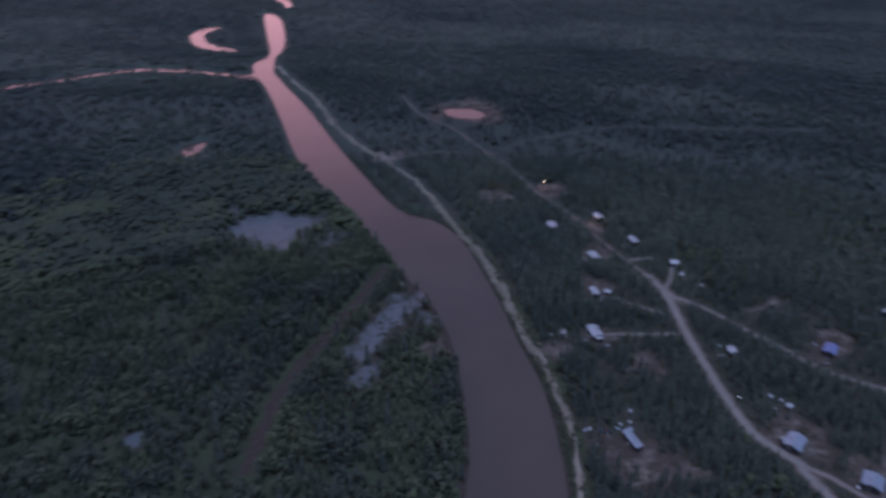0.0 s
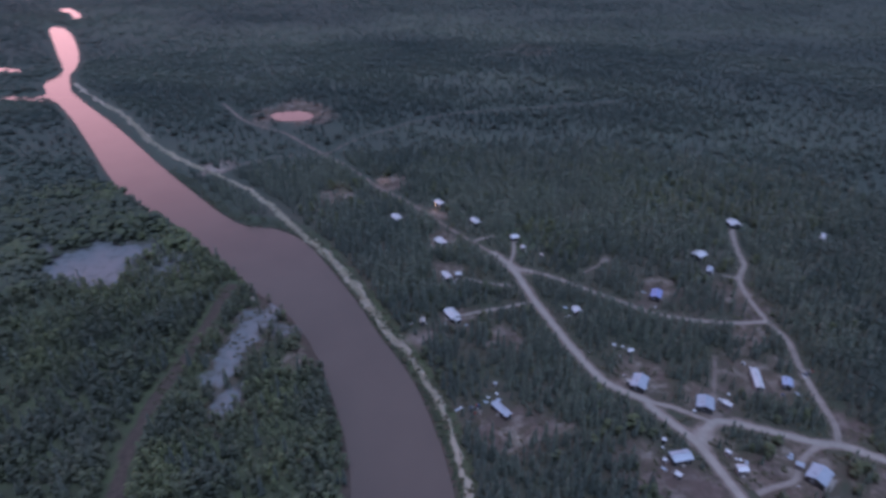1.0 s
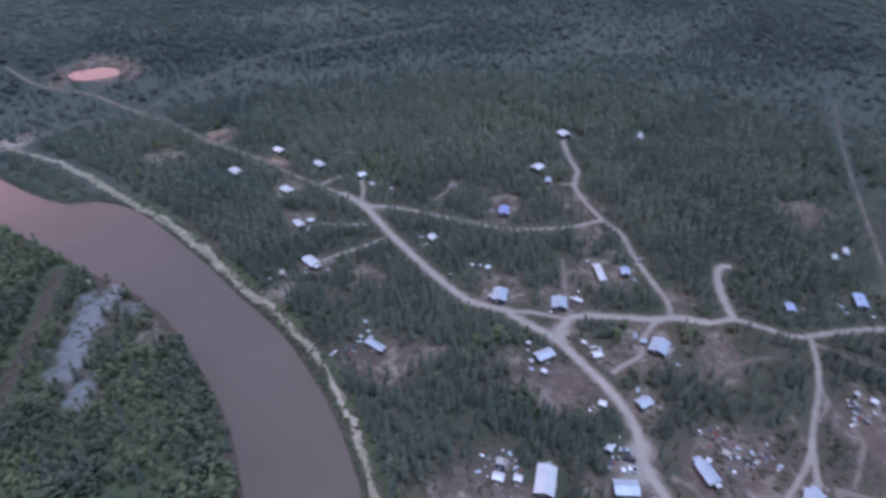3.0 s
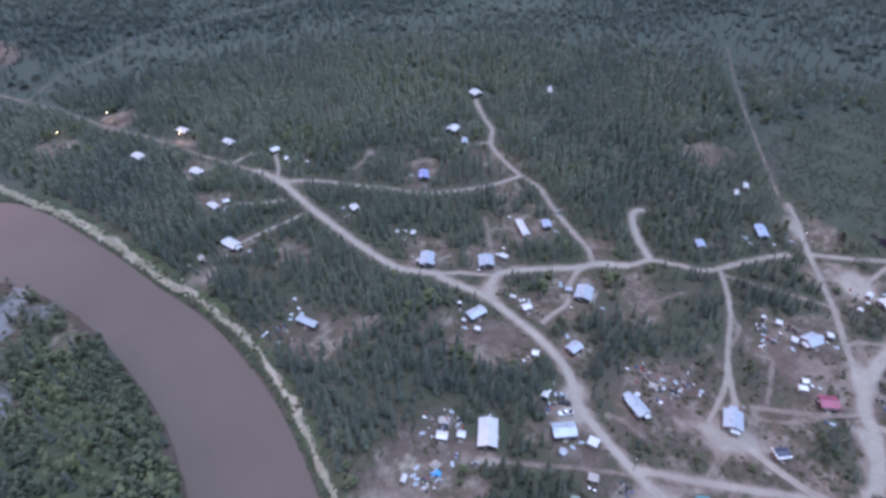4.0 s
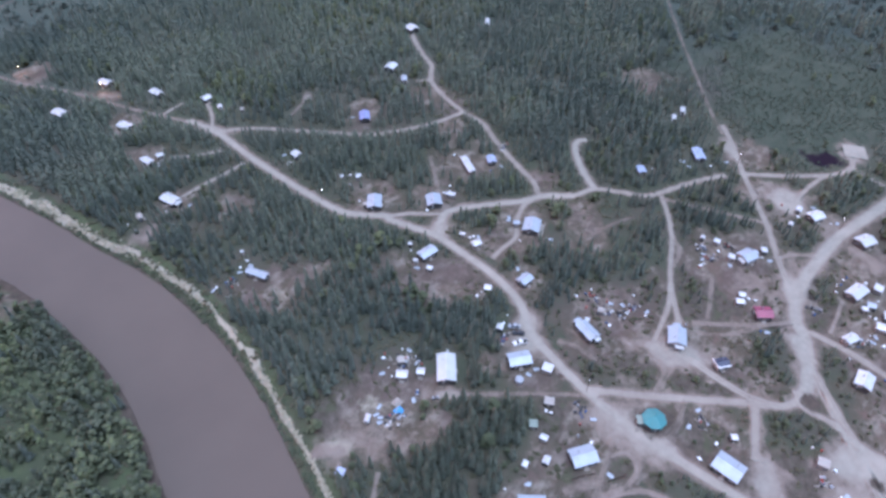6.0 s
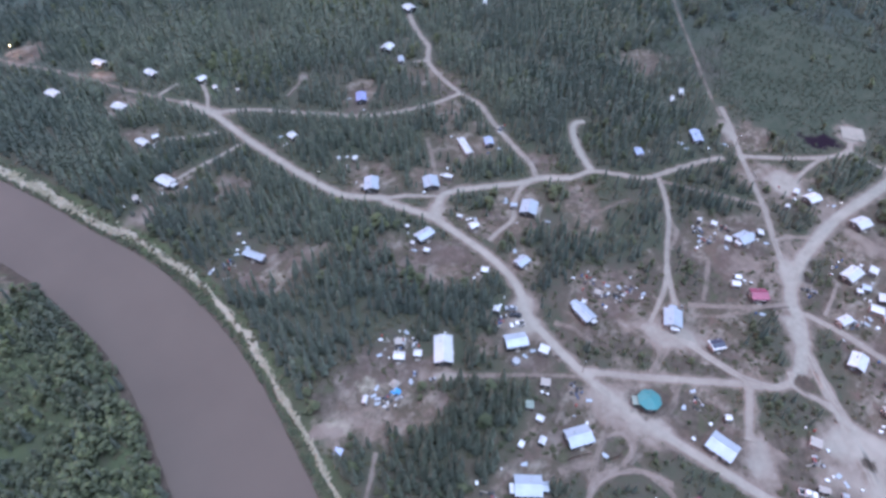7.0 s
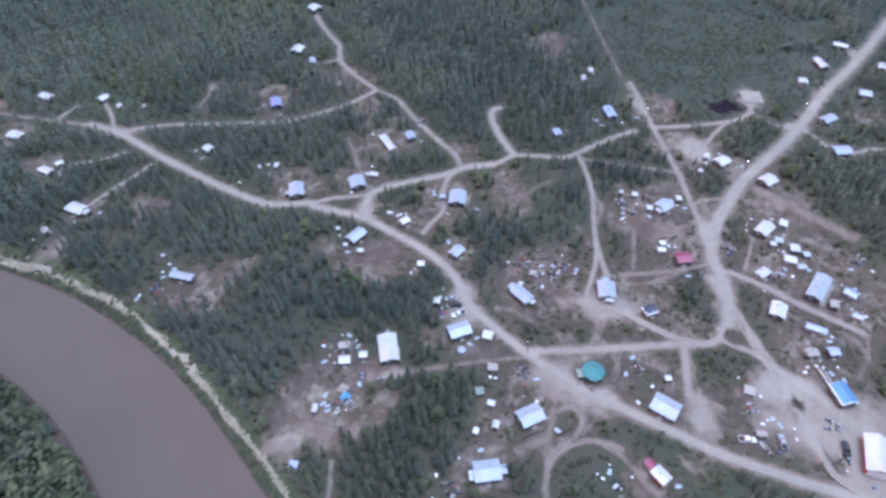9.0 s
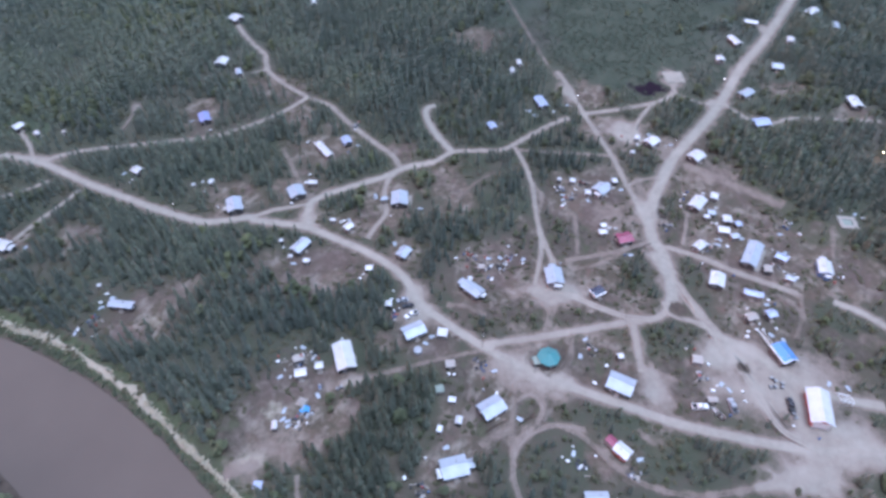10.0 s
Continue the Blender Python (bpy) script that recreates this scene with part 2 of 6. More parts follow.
# ---- the lie of the land: channels, roads, patches ----
WATER_LEVEL = -2.6
ROADS, PATCHES, TAKEN = [], [], []


def curve(points, step=2.0, closed=False):
    """A smooth line through a few points, in even steps."""
    p = np.array(points, float)
    if closed:
        p = np.vstack([p[-1], p, p[0], p[1]])
    else:
        p = np.vstack([2 * p[0] - p[1], p, 2 * p[-1] - p[-2]])
    out = []
    for a, b, c, d in zip(p, p[1:], p[2:], p[3:]):
        k = max(2, int(np.linalg.norm(c - b) / step))
        s = np.linspace(0, 1, k, endpoint=False)[:, None]
        out.append(0.5 * (2 * b + (c - a) * s + (2 * a - 5 * b + 4 * c - d) * s**2 + (3 * b - a - 3 * c + d) * s**3))
    if not closed:
        out.append(p[-2:-1])
    return np.concatenate(out)


def far_from(xy, line):
    """How far each place lies from a line of points."""
    best = np.full(len(xy), 1e9)
    for a, b in zip(line, line[1:]):
        ab = b - a
        s = np.clip(((xy - a) @ ab) / max(ab @ ab, 1e-9), 0, 1)
        best = np.minimum(best, ((xy - a - s[:, None] * ab) ** 2).sum(1))
    return np.sqrt(best)


def within(xy, ring):
    inside = np.zeros(len(xy), bool)
    for a, b in zip(ring, np.roll(ring, -1, 0)):
        cross = (a[1] > xy[:, 1]) != (b[1] > xy[:, 1])
        x = a[0] + (xy[:, 1] - a[1]) * (b[0] - a[0]) / (b[1] - a[1] if abs(b[1] - a[1]) > 1e-9 else 1e-9)
        inside ^= cross & (xy[:, 0] < x)
    return inside


def road(width, points, wear=1.0):
    ROADS.append((width, curve(points, 1.6), wear))


def patch(kind, x, y, r1, r2, turn, amount=1.0):
    PATCHES.append((kind, x, y, r1, r2, radians(turn), amount))


RIVER_RIGHT = [(-184.9, 689.6), (-163.5, 642.2), (-123.5, 561.0), (-82.7, 468.1), (-53.2, 406.3), (-37.0, 374.0), (-24.0, 355.5), (-8.0, 348.0), (4.5, 334.0), (12.3, 316.5), (20.2, 289.2), (28.2, 257.9), (33.5, 231.1), (40.1, 204.5), (42.6, 185.0), (43.3, 170.0), (43.4, 154.4), (41.6, 136.0), (39.2, 120.3), (35.7, 105.3), (31.5, 89.0), (23.1, 56.3)]
RIVER_LEFT = [(-198.5, 675.6), (-166.0, 599.6), (-139.0, 526.7), (-116.3, 463.8), (-93.4, 410.5), (-67.4, 368.8), (-45.5, 334.7), (-29.7, 305.2), (-18.4, 282.0), (-3.1, 255.1), (4.4, 230.8), (7.9, 209.5), (9.6, 190.0), (11.0, 174.4), (10.3, 155.5), (7.3, 135.9), (3.5, 118.9), (-2.0, 93.1), (-5.9, 74.6)]
UPPER_RIVER = [(-202.0, 680.0), (-215.6, 727.6), (-207.3, 767.9), (-239.7, 884.4), (-276.7, 1022.5), (-266.9, 1032.3), (-241.8, 978.9), (-213.9, 878.1), (-198.3, 794.1), (-197.5, 749.1), (-186.0, 694.2), (-186.9, 662.7)]
FAR_BEND = [(-300.0, 1172.0), (-286.0, 1182.0), (-262.0, 1140.0), (-247.0, 1082.8), (-255.4, 1076.0), (-271.6, 1126.0)]
SIDE_CHANNEL = [(-465.4, 609.2), (-414.4, 636.0), (-373.2, 668.8), (-330.4, 695.1), (-285.2, 689.3), (-239.2, 679.0), (-196.3, 664.6)]
OXBOW = [(-322.1, 918.9), (-330.2, 888.6), (-323.0, 853.7), (-304.7, 818.4), (-282.5, 797.6), (-254.8, 783.7)]
POND = [(0.2, 558.8), (4.8, 567.1), (21.9, 567.5), (33.9, 558.0), (35.3, 545.4), (28.0, 539.2), (8.7, 543.3)]
BANK = [(-185.2, 708.1), (-151.5, 641.5), (-119.2, 581.5), (-91.9, 513.0), (-62.4, 461.8), (-34.5, 422.5), (-13.2, 387.4), (1.9, 348.9), (14.9, 318.6), (25.9, 285.2), (33.5, 253.3), (37.0, 234.5), (43.4, 211.8), (46.7, 193.5), (48.5, 176.9), (48.9, 157.9), (47.6, 141.3), (45.4, 126.3), (41.6, 109.8), (39.2, 97.8), (36.2, 85.0), (33.3, 73.1), (28.9, 58.3)]
SLOUGH = [(-29.9, 288.3), (-37.1, 269.8), (-45.3, 246.2), (-52.5, 227.5), (-59.0, 212.7), (-63.8, 197.5), (-66.6, 184.6), (-67.9, 167.3), (-69.2, 150.9)]
CREEK = [(-187.6, 478.3), (-195.4, 470.8), (-203.0, 463.4), (-195.8, 450.7), (-186.5, 440.9), (-188.4, 456.6)]
road(1.8, [(-39.7, 598.0), (-23.3, 549.1), (-6.7, 523.4), (9.8, 503.4), (27.3, 465.8), (47.7, 424.3), (62.8, 384.1), (76.3, 358.0), (85.9, 334.5), (94.4, 311.3), (104.8, 287.4), (112.0, 266.6)], 0.7)
road(4.5, [(108.0, 282.6), (112.3, 263.0), (112.2, 235.4), (113.5, 205.8), (115.4, 183.5), (118.6, 170.1), (128.3, 157.5), (127.8, 154.6), (131.6, 143.2), (134.5, 132.8), (134.6, 117.8), (133.9, 101.6), (130.2, 86.3), (121.8, 73.6), (118.5, 61.5), (115.6, 47.0), (114.4, 31.9), (114.5, 16.1), (116.1, -2.2), (117.8, -19.6), (121.5, -35.9), (125.9, -51.5), (132.3, -66.7), (142.9, -87.6)])
road(4.2, [(134.7, 132.4), (143.0, 138.7), (150.2, 139.9), (163.1, 131.5), (175.6, 122.1), (185.9, 116.7), (194.0, 108.0)])
road(2.3, [(145.7, 140.9), (137.1, 150.5), (128.8, 156.9)])
road(3.0, [(183.7, 118.2), (190.1, 126.9), (195.2, 141.6), (201.0, 156.3), (209.2, 173.8), (210.5, 188.2), (215.1, 208.1), (221.6, 222.7), (232.6, 233.1), (238.9, 246.8), (248.0, 262.9), (255.2, 272.8)], 0.93)
road(2.7, [(209.7, 188.2), (194.0, 191.6), (179.9, 197.5), (162.9, 208.0), (152.4, 221.6), (141.6, 234.9), (131.0, 248.7), (120.8, 258.5), (112.3, 263.0)], 1.0)
road(2.0, [(221.8, 222.4), (215.1, 227.6)])
road(2.3, [(180.8, 118.9), (173.4, 119.0), (164.1, 115.0), (156.8, 109.5), (147.4, 109.0), (140.5, 108.4)])
road(3.9, [(233.7, 128.1), (228.8, 130.4), (221.2, 125.6), (211.2, 114.1), (205.2, 104.4)])
road(3.0, [(183.0, 118.3), (194.0, 108.1), (204.6, 103.4), (211.3, 93.1), (216.5, 84.3), (226.6, 79.6), (241.2, 73.7), (254.6, 66.3)])
road(2.2, [(220.9, 79.7), (210.4, 70.2), (199.9, 62.6), (186.7, 55.7), (178.6, 51.2), (169.5, 44.4), (162.5, 38.5)])
road(1.9, [(200.1, 62.2), (196.3, 57.1), (188.8, 54.8), (183.6, 54.5)], 0.65)
road(2.0, [(177.1, 50.6), (167.5, 45.5), (156.5, 42.5), (149.0, 40.8)])
road(2.0, [(219.4, 79.0), (223.6, 67.5), (230.0, 53.6), (235.6, 39.5)], 0.6)
road(1.4, [(446.4, 211.1), (402.6, 179.8), (363.5, 149.8), (331.6, 123.4), (302.1, 99.0), (284.2, 82.9)], 0.45)
road(2.7, [(291.9, 86.7), (280.8, 76.3), (263.2, 62.6), (246.9, 48.6), (234.0, 37.4), (218.3, 26.0), (205.6, 15.6)])
road(3.0, [(260.5, 61.6), (273.6, 45.9), (288.3, 31.6), (298.6, 27.1), (309.6, 29.6)])
road(2.0, [(294.9, 27.6), (282.7, 33.8), (267.8, 35.8), (254.9, 35.3)])
road(6.6, [(780.0, -42.0), (640.0, -30.5), (530.0, -20.5), (448.1, -12.9), (402.6, -8.2), (369.4, -4.0), (338.8, 1.2), (297.1, 4.5), (270.0, 9.4), (247.3, 13.9), (225.2, 14.7), (207.4, 13.7), (193.7, 9.1), (186.1, 2.6), (173.7, -3.1), (162.2, -6.8)])
road(4.2, [(163.5, -6.5), (154.6, -2.7), (146.9, 7.2), (133.8, 23.2), (123.8, 35.9), (115.6, 47.0)], 0.85)
road(2.7, [(181.3, 0.5), (172.3, -6.4), (164.5, -13.9), (157.8, -21.2), (149.3, -30.8), (137.2, -41.7), (130.5, -48.5), (129.1, -57.5)])
road(4.7, [(157.7, -22.0), (155.7, -33.3), (152.6, -46.4), (150.5, -60.3), (154.3, -76.1)])
road(3.9, [(137.0, -80.2), (126.5, -64.0), (116.0, -54.4), (108.2, -44.6)], 0.85)
road(2.2, [(110.0, -47.0), (98.3, -30.8), (94.2, -17.3), (95.2, -7.9), (99.0, 1.6), (101.0, 8.5)], 0.6)
road(1.9, [(102.5, 5.0), (99.0, 14.5), (91.6, 20.2), (84.5, 20.9), (77.8, 18.0), (72.1, 13.0)], 0.75)
road(2.3, [(104.7, 30.7), (107.7, 24.1), (105.4, 19.9), (99.3, 18.8), (93.3, 21.9)], 0.65)
road(3.7, [(92.0, 25.2), (88.3, 28.2), (82.6, 31.2)], 0.55)
road(1.7, [(79.8, 80.5), (88.0, 72.7), (97.6, 63.3), (106.9, 53.3), (114.8, 44.1)], 0.6)
road(3.1, [(163.4, 39.3), (151.5, 33.1), (150.3, 25.0), (149.9, 16.4), (150.5, 6.2), (154.1, -2.9)])
road(2.3, [(165.6, 35.1), (174.5, 24.6), (183.3, 15.6), (190.8, 9.2)], 0.7)
road(1.9, [(162.3, 31.6), (170.0, 23.1), (180.0, 17.3)], 0.55)
road(2.3, [(149.0, 32.1), (144.4, 38.0), (144.9, 42.7)], 0.6)
road(2.5, [(148.2, 30.8), (138.3, 30.2), (130.6, 29.3)], 0.65)
road(1.9, [(193.1, 41.6), (182.7, 36.6), (171.2, 32.1)], 0.55)
road(1.3, [(33.5, 63.0), (37.4, 65.7), (43.5, 70.0), (49.5, 74.6)], 0.7)
road(3.1, [(190.9, 2.5), (191.6, -10.4), (190.3, -23.2), (190.1, -35.4), (190.0, -45.6)])
road(3.9, [(191.8, -57.5), (191.4, -65.9), (188.0, -76.9)])
road(1.7, [(190.6, -46.7), (177.4, -49.0)], 0.5)
road(2.0, [(233.9, -53.6), (217.4, -55.4)], 0.5)
road(2.3, [(300.6, 2.0), (295.1, -7.1), (291.2, -16.4), (296.9, -23.2), (303.4, -28.8), (313.0, -48.0), (321.1, -67.3)])
road(2.8, [(296.1, 8.4), (300.3, 2.5)])
road(1.7, [(299.8, 26.0), (296.5, 14.0), (297.0, 6.7)])
road(1.4, [(-37.4, 435.3), (-20.5, 449.8), (3.4, 453.8), (25.9, 451.4), (39.6, 452.6), (62.5, 474.3), (131.1, 509.1), (178.3, 512.9), (236.0, 509.7), (307.5, 506.6)], 0.45)
road(2.0, [(112.9, 268.6), (119.6, 280.4), (123.9, 293.1)])
road(1.9, [(101.8, 297.2), (114.5, 299.7)])
road(2.2, [(74.2, 230.9), (85.7, 231.5), (97.3, 231.4), (107.5, 232.0)])
road(1.9, [(85.3, 261.2), (93.2, 254.3), (105.4, 248.3)])
road(1.6, [(165.1, 258.9), (155.1, 253.1), (145.7, 249.0)], 0.65)
patch("road", 163.5, 258.0, 2.6, 5.5, -35, 0.8)
road(2.0, [(171.3, 173.8), (159.8, 158.1), (152.2, 148.9)], 0.6)
road(3.7, [(148.3, 3.5), (138.6, -0.9), (130.5, -4.5)], 0.85)
road(2.0, [(131.5, 22.4), (128.2, 18.7), (121.3, 17.6)], 0.6)
road(3.1, [(39.0, 93.2), (45.8, 89.4), (53.2, 86.9), (60.8, 84.2), (70.4, 82.6)], 0.5)
road(2.3, [(127.6, 50.5), (128.2, 57.5), (125.6, 65.3)], 0.55)
road(1.9, [(110.3, -9.3), (107.2, -15.4)], 0.5)
road(2.3, [(163.1, -3.2), (158.7, -7.9), (159.3, -15.3), (158.4, -21.1)])
road(2.2, [(174.8, -5.6), (167.3, -13.4), (161.3, -20.2), (156.3, -26.6)])
road(6.3, [(245.9, 7.9), (242.3, -2.0), (240.5, -13.5), (238.8, -24.6), (236.8, -34.3)], 0.55)
road(2.2, [(219.8, 26.6), (226.6, 21.8), (231.0, 15.6)], 0.8)
patch("bare", 117.0, 116.1, 21.3, 11.4, -62, 0.93)
patch("bare", 69.3, 158.4, 12.4, 11.8, -62, 0.93)
patch("bare", 63.0, 90.3, 15.0, 13.8, -62, 0.99)
patch("road", 53.2, 86.9, 11.9, 9.2, -62, 0.52)
patch("road", 43.7, 89.8, 6.6, 5.3, -62, 0.7)
patch("mud", 148.2, -33.5, 2.4, 2.8, -62, 0.8)
patch("mud", 162.3, -8.6, 3.2, 3.1, -62, 1.0)
patch("mud", 121.5, 24.7, 6.4, 6.1, -62, 0.9)
patch("road", 127.6, 38.6, 5.1, 2.2, -62, 0.8)
patch("bare", 78.5, 88.4, 12.9, 4.7, -62, 0.93)
patch("bare", 108.0, 67.0, 10.7, 10.6, -62, 0.93)
patch("bare", 101.0, 38.5, 11.0, 11.5, -62, 0.93)
patch("bare", 147.8, 57.7, 16.0, 12.8, -62, 0.93)
patch("bare", 137.2, 46.0, 16.3, 10.4, -62, 0.93)
patch("bare", 156.5, 29.5, 16.8, 15.2, -62, 1.0)
patch("bare", 204.0, 39.3, 17.8, 16.1, -62, 1.0)
patch("road", 199.6, 29.2, 9.3, 6.9, -62, 0.6)
patch("bare", 188.0, 26.7, 13.5, 16.2, -62, 1.0)
patch("bare", 191.2, 13.8, 8.9, 9.6, -62, 1.0)
patch("bare", 151.2, 16.8, 18.3, 7.8, -62, 1.0)
patch("bare", 127.3, 10.9, 14.1, 12.4, -62, 1.0)
patch("bare", 121.3, -0.6, 13.6, 10.5, -62, 1.0)
patch("bare", 131.5, -19.9, 17.3, 15.0, -62, 1.0)
patch("bare", 204.6, -24.8, 25.3, 27.1, -62, 1.0)
patch("bare", 181.0, -22.9, 11.4, 9.9, -62, 1.0)
patch("bare", 173.3, -36.0, 14.0, 10.6, -62, 1.0)
patch("bare", 202.4, -51.7, 19.0, 18.0, -62, 1.0)
patch("bare", 184.6, -62.7, 15.8, 13.4, -62, 1.0)
patch("road", 146.7, -48.9, 20.0, 13.3, -62, 1.0)
patch("road", 132.6, -63.5, 20.4, 11.8, -62, 1.0)
patch("road", 151.9, -35.8, 9.4, 9.3, -62, 1.0)
patch("road", 256.1, 37.8, 9.3, 12.6, -62, 1.1)
patch("road", 193.2, 23.6, 10.9, 7.2, -62, 0.5)
patch("road", 253.0, 17.1, 9.8, 6.8, -62, 0.6)
patch("road", 245.6, -3.9, 15.4, 8.8, -62, 0.5)
patch("road", 292.6, -12.3, 10.8, 9.7, -62, 0.45)
patch("road", 226.4, 36.6, 10.0, 6.3, -62, 0.45)
patch("bare", 252.5, 14.4, 15.4, 8.5, -62, 1.0)
patch("bare", 238.4, -2.5, 17.1, 11.6, -62, 1.0)
patch("bare", 328.4, -22.8, 14.0, 9.0, -62, 0.75)
patch("bare", 323.6, -56.0, 8.2, 8.3, -62, 1.0)
patch("bare", 72.4, 35.5, 10.8, 10.3, -62, 0.93)
patch("bare", 89.5, 40.5, 8.0, 10.0, -62, 0.93)
patch("bare", 96.9, 28.3, 12.4, 9.8, -62, 0.93)
patch("road", 113.3, 23.4, 11.1, 6.4, -62, 1.0)
patch("bare", 150.3, 148.8, 12.0, 9.1, -62, 0.93)
patch("bare", 134.1, 170.4, 13.1, 10.1, -62, 0.93)
patch("bare", 163.7, 112.0, 10.7, 14.8, -62, 0.93)
patch("bare", 140.4, 91.8, 7.0, 7.8, -62, 0.93)
patch("bare", 148.7, 116.4, 11.5, 8.0, -62, 0.93)
patch("bare", 98.2, -6.0, 8.4, 5.4, -62, 1.0)
patch("bare", 88.6, 1.2, 9.9, 6.9, -62, 1.0)
patch("road", 149.0, 32.1, 10.3, 6.4, -62, 1.0)
patch("road", 123.7, 77.1, 5.8, 7.4, -62, 1.0)
patch("road", 115.1, 29.2, 11.2, 7.7, -62, 1.0)
patch("road", 138.5, 135.7, 5.8, 6.7, -62, 1.0)
patch("road", 126.4, -10.3, 5.5, 8.5, -62, 1.0)
patch("road", 118.3, -58.7, 14.7, 7.2, -62, 1.0)
patch("road", 117.0, 73.3, 6.0, 6.5, -62, 1.0)
patch("road", 112.9, 264.4, 10.1, 4.4, -62, 1.0)
patch("bare", 210.7, 211.7, 14.5, 7.5, -62, 0.93)
patch("bare", 304.6, 137.9, 12.5, 13.8, -46, 0.93)
patch("bare", 73.6, 389.9, 10.3, 9.9, -46, 0.93)
patch("bare", 180.8, 156.4, 15.9, 10.9, -46, 0.93)
patch("bare", 174.3, 225.5, 9.4, 13.4, -46, 0.93)
patch("bare", 88.8, 208.8, 10.3, 7.7, -46, 0.93)
patch("road", 51.5, 219.0, 6.1, 7.9, -46, 0.7)
patch("bare", 86.3, 153.5, 8.8, 6.7, -46, 0.93)
patch("bare", 196.3, 182.0, 7.1, 15.0, -46, 0.93)
patch("bare", 182.5, 94.0, 7.1, 17.8, -46, 0.93)
patch("bare", 192.0, 122.0, 7.6, 8.1, -46, 0.93)
patch("bare", 83.0, 302.5, 8.6, 10.8, -46, 0.93)
patch("bare", 79.2, 268.8, 9.4, 8.5, -46, 0.93)
patch("bare", 71.3, 230.6, 8.9, 8.8, -46, 0.93)
patch("road", 275.5, 74.3, 3.5, 9.7, -46, 1.0)
patch("bare", 277.8, 64.1, 12.0, 11.9, -46, 0.93)
patch("road", 313.0, 30.3, 6.4, 9.0, -46, 1.0)
patch("scrub", 354.2, 73.7, 45.9, 71.2, -46, 1.0)
patch("bare", 255.1, 48.5, 12.5, 9.2, -46, 0.93)
patch("bare", 89.2, 334.8, 12.1, 7.3, -46, 0.93)
patch("green", 136.1, 298.8, 15.4, 24.5, -46, 1.0)
patch("green", 254.4, 296.4, 50.6, 32.8, -46, 1.0)
patch("dark", 297.0, 38.6, 10.0, 5.2, -58, 1.0)
patch("road", 218.0, 19.8, 2.8, 8.9, -52, 0.7)
patch("wet", -97.4, 330.3, 32.7, 26.0, -19, 0.8)
patch("wet", -28.5, 236.0, 8.0, 29.0, -19, 0.8)
patch("wet", -31.9, 200.4, 5.5, 12.0, -19, 0.8)
patch("wet", -13.5, 256.4, 5.0, 14.0, -19, 0.8)
patch("green", -15.4, 192.6, 12.0, 34.3, -19, 1.0)
patch("green", -52.2, 199.3, 8.6, 27.9, -19, 1.0)
patch("green", -124.4, 411.2, 41.9, 34.6, -19, 1.0)
patch("sand", -17.5, 275.1, 3.3, 6.0, -19, 1.0)
patch("bare", -1.4, 222.8, 5.4, 20.9, -19, 0.6)
patch("green", -315.6, 540.8, 117.9, 105.0, 1, 0.5)
patch("green", -121.2, 841.2, 36.2, 33.3, 2, 1.0)
patch("bare", 22.5, 556.2, 35.6, 32.3, 1, 0.93)
patch("green", 202.1, 529.2, 39.3, 24.9, 1, 1.0)
patch("green", 91.3, 505.6, 37.7, 27.9, 1, 1.0)
patch("green", -122.8, 418.9, 32.1, 41.9, 1, 1.0)
patch("bare", 303.7, 711.7, 50.7, 47.3, 2, 0.5)
patch("green", 162.3, 884.9, 153.1, 73.6, 2, 0.6)
patch("green", -148.2, 487.4, 27.2, 40.2, 1, 1.0)
patch("bare", 69.5, 382.5, 15.0, 11.0, 1, 0.75)
patch("bare", 31.5, 375.0, 13.0, 10.0, 1, 0.8)
patch("wet", -113.0, 166.3, 5.2, 4.1, 1, 1.0)
patch("road", -40.4, 447.1, 12.7, 13.5, 1, 1.0)
patch("heath", 143.8, 20.3, 9.1, 4.6, -58, 1.1)
patch("heath", 136.8, 38.7, 7.6, 5.1, -58, 1.0)
patch("heath", 124.4, 50.2, 7.0, 3.9, -58, 0.9)
patch("heath", 127.4, 11.8, 7.5, 7.3, -58, 1.0)
patch("heath", 100.8, 22.8, 3.5, 3.9, -59, 1.1)
patch("heath", 91.5, 12.9, 10.1, 2.5, -58, 0.8)
patch("heath", 202.3, 4.6, 5.4, 9.2, -59, 1.1)
patch("heath", 163.2, -10.7, 3.6, 3.3, -58, 1.2)
patch("heath", 135.3, -14.9, 6.5, 9.4, -58, 0.9)
patch("heath", 147.3, -1.8, 6.1, 4.8, -58, 0.9)
patch("heath", 101.9, 48.8, 6.7, 9.7, -58, 0.8)
patch("heath", 176.4, 43.1, 4.0, 11.6, -57, 1.0)
patch("heath", 180.7, 33.3, 4.9, 10.2, -58, 0.9)
patch("heath", 131.4, -29.2, 5.2, 6.2, -59, 0.8)
patch("heath", 151.6, 14.9, 4.8, 3.6, -59, 0.6)
patch("heath", 110.5, 8.0, 7.0, 4.0, -58, 0.8)
patch("heath", 88.7, 30.4, 3.8, 4.9, -58, 0.7)
patch("heath", 126.7, 27.7, 3.1, 2.4, -58, 0.5)
patch("heath", 175.2, -41.3, 8.9, 5.6, -58, 0.9)
patch("heath", 138.7, -31.8, 2.8, 8.6, -58, 0.7)
patch("heath", 177.4, -62.2, 9.4, 15.4, -58, 0.7)
patch("road", 111.7, 37.2, 6.3, 5.7, -59, 0.9)
patch("road", 107.4, 30.0, 3.6, 3.3, -58, 0.8)
patch("road", 151.1, -26.2, 8.3, 8.0, -58, 1.1)
patch("road", 125.1, -8.0, 2.8, 7.1, -58, 0.9)
patch("road", 136.8, 11.5, 5.1, 2.3, -58, 0.7)
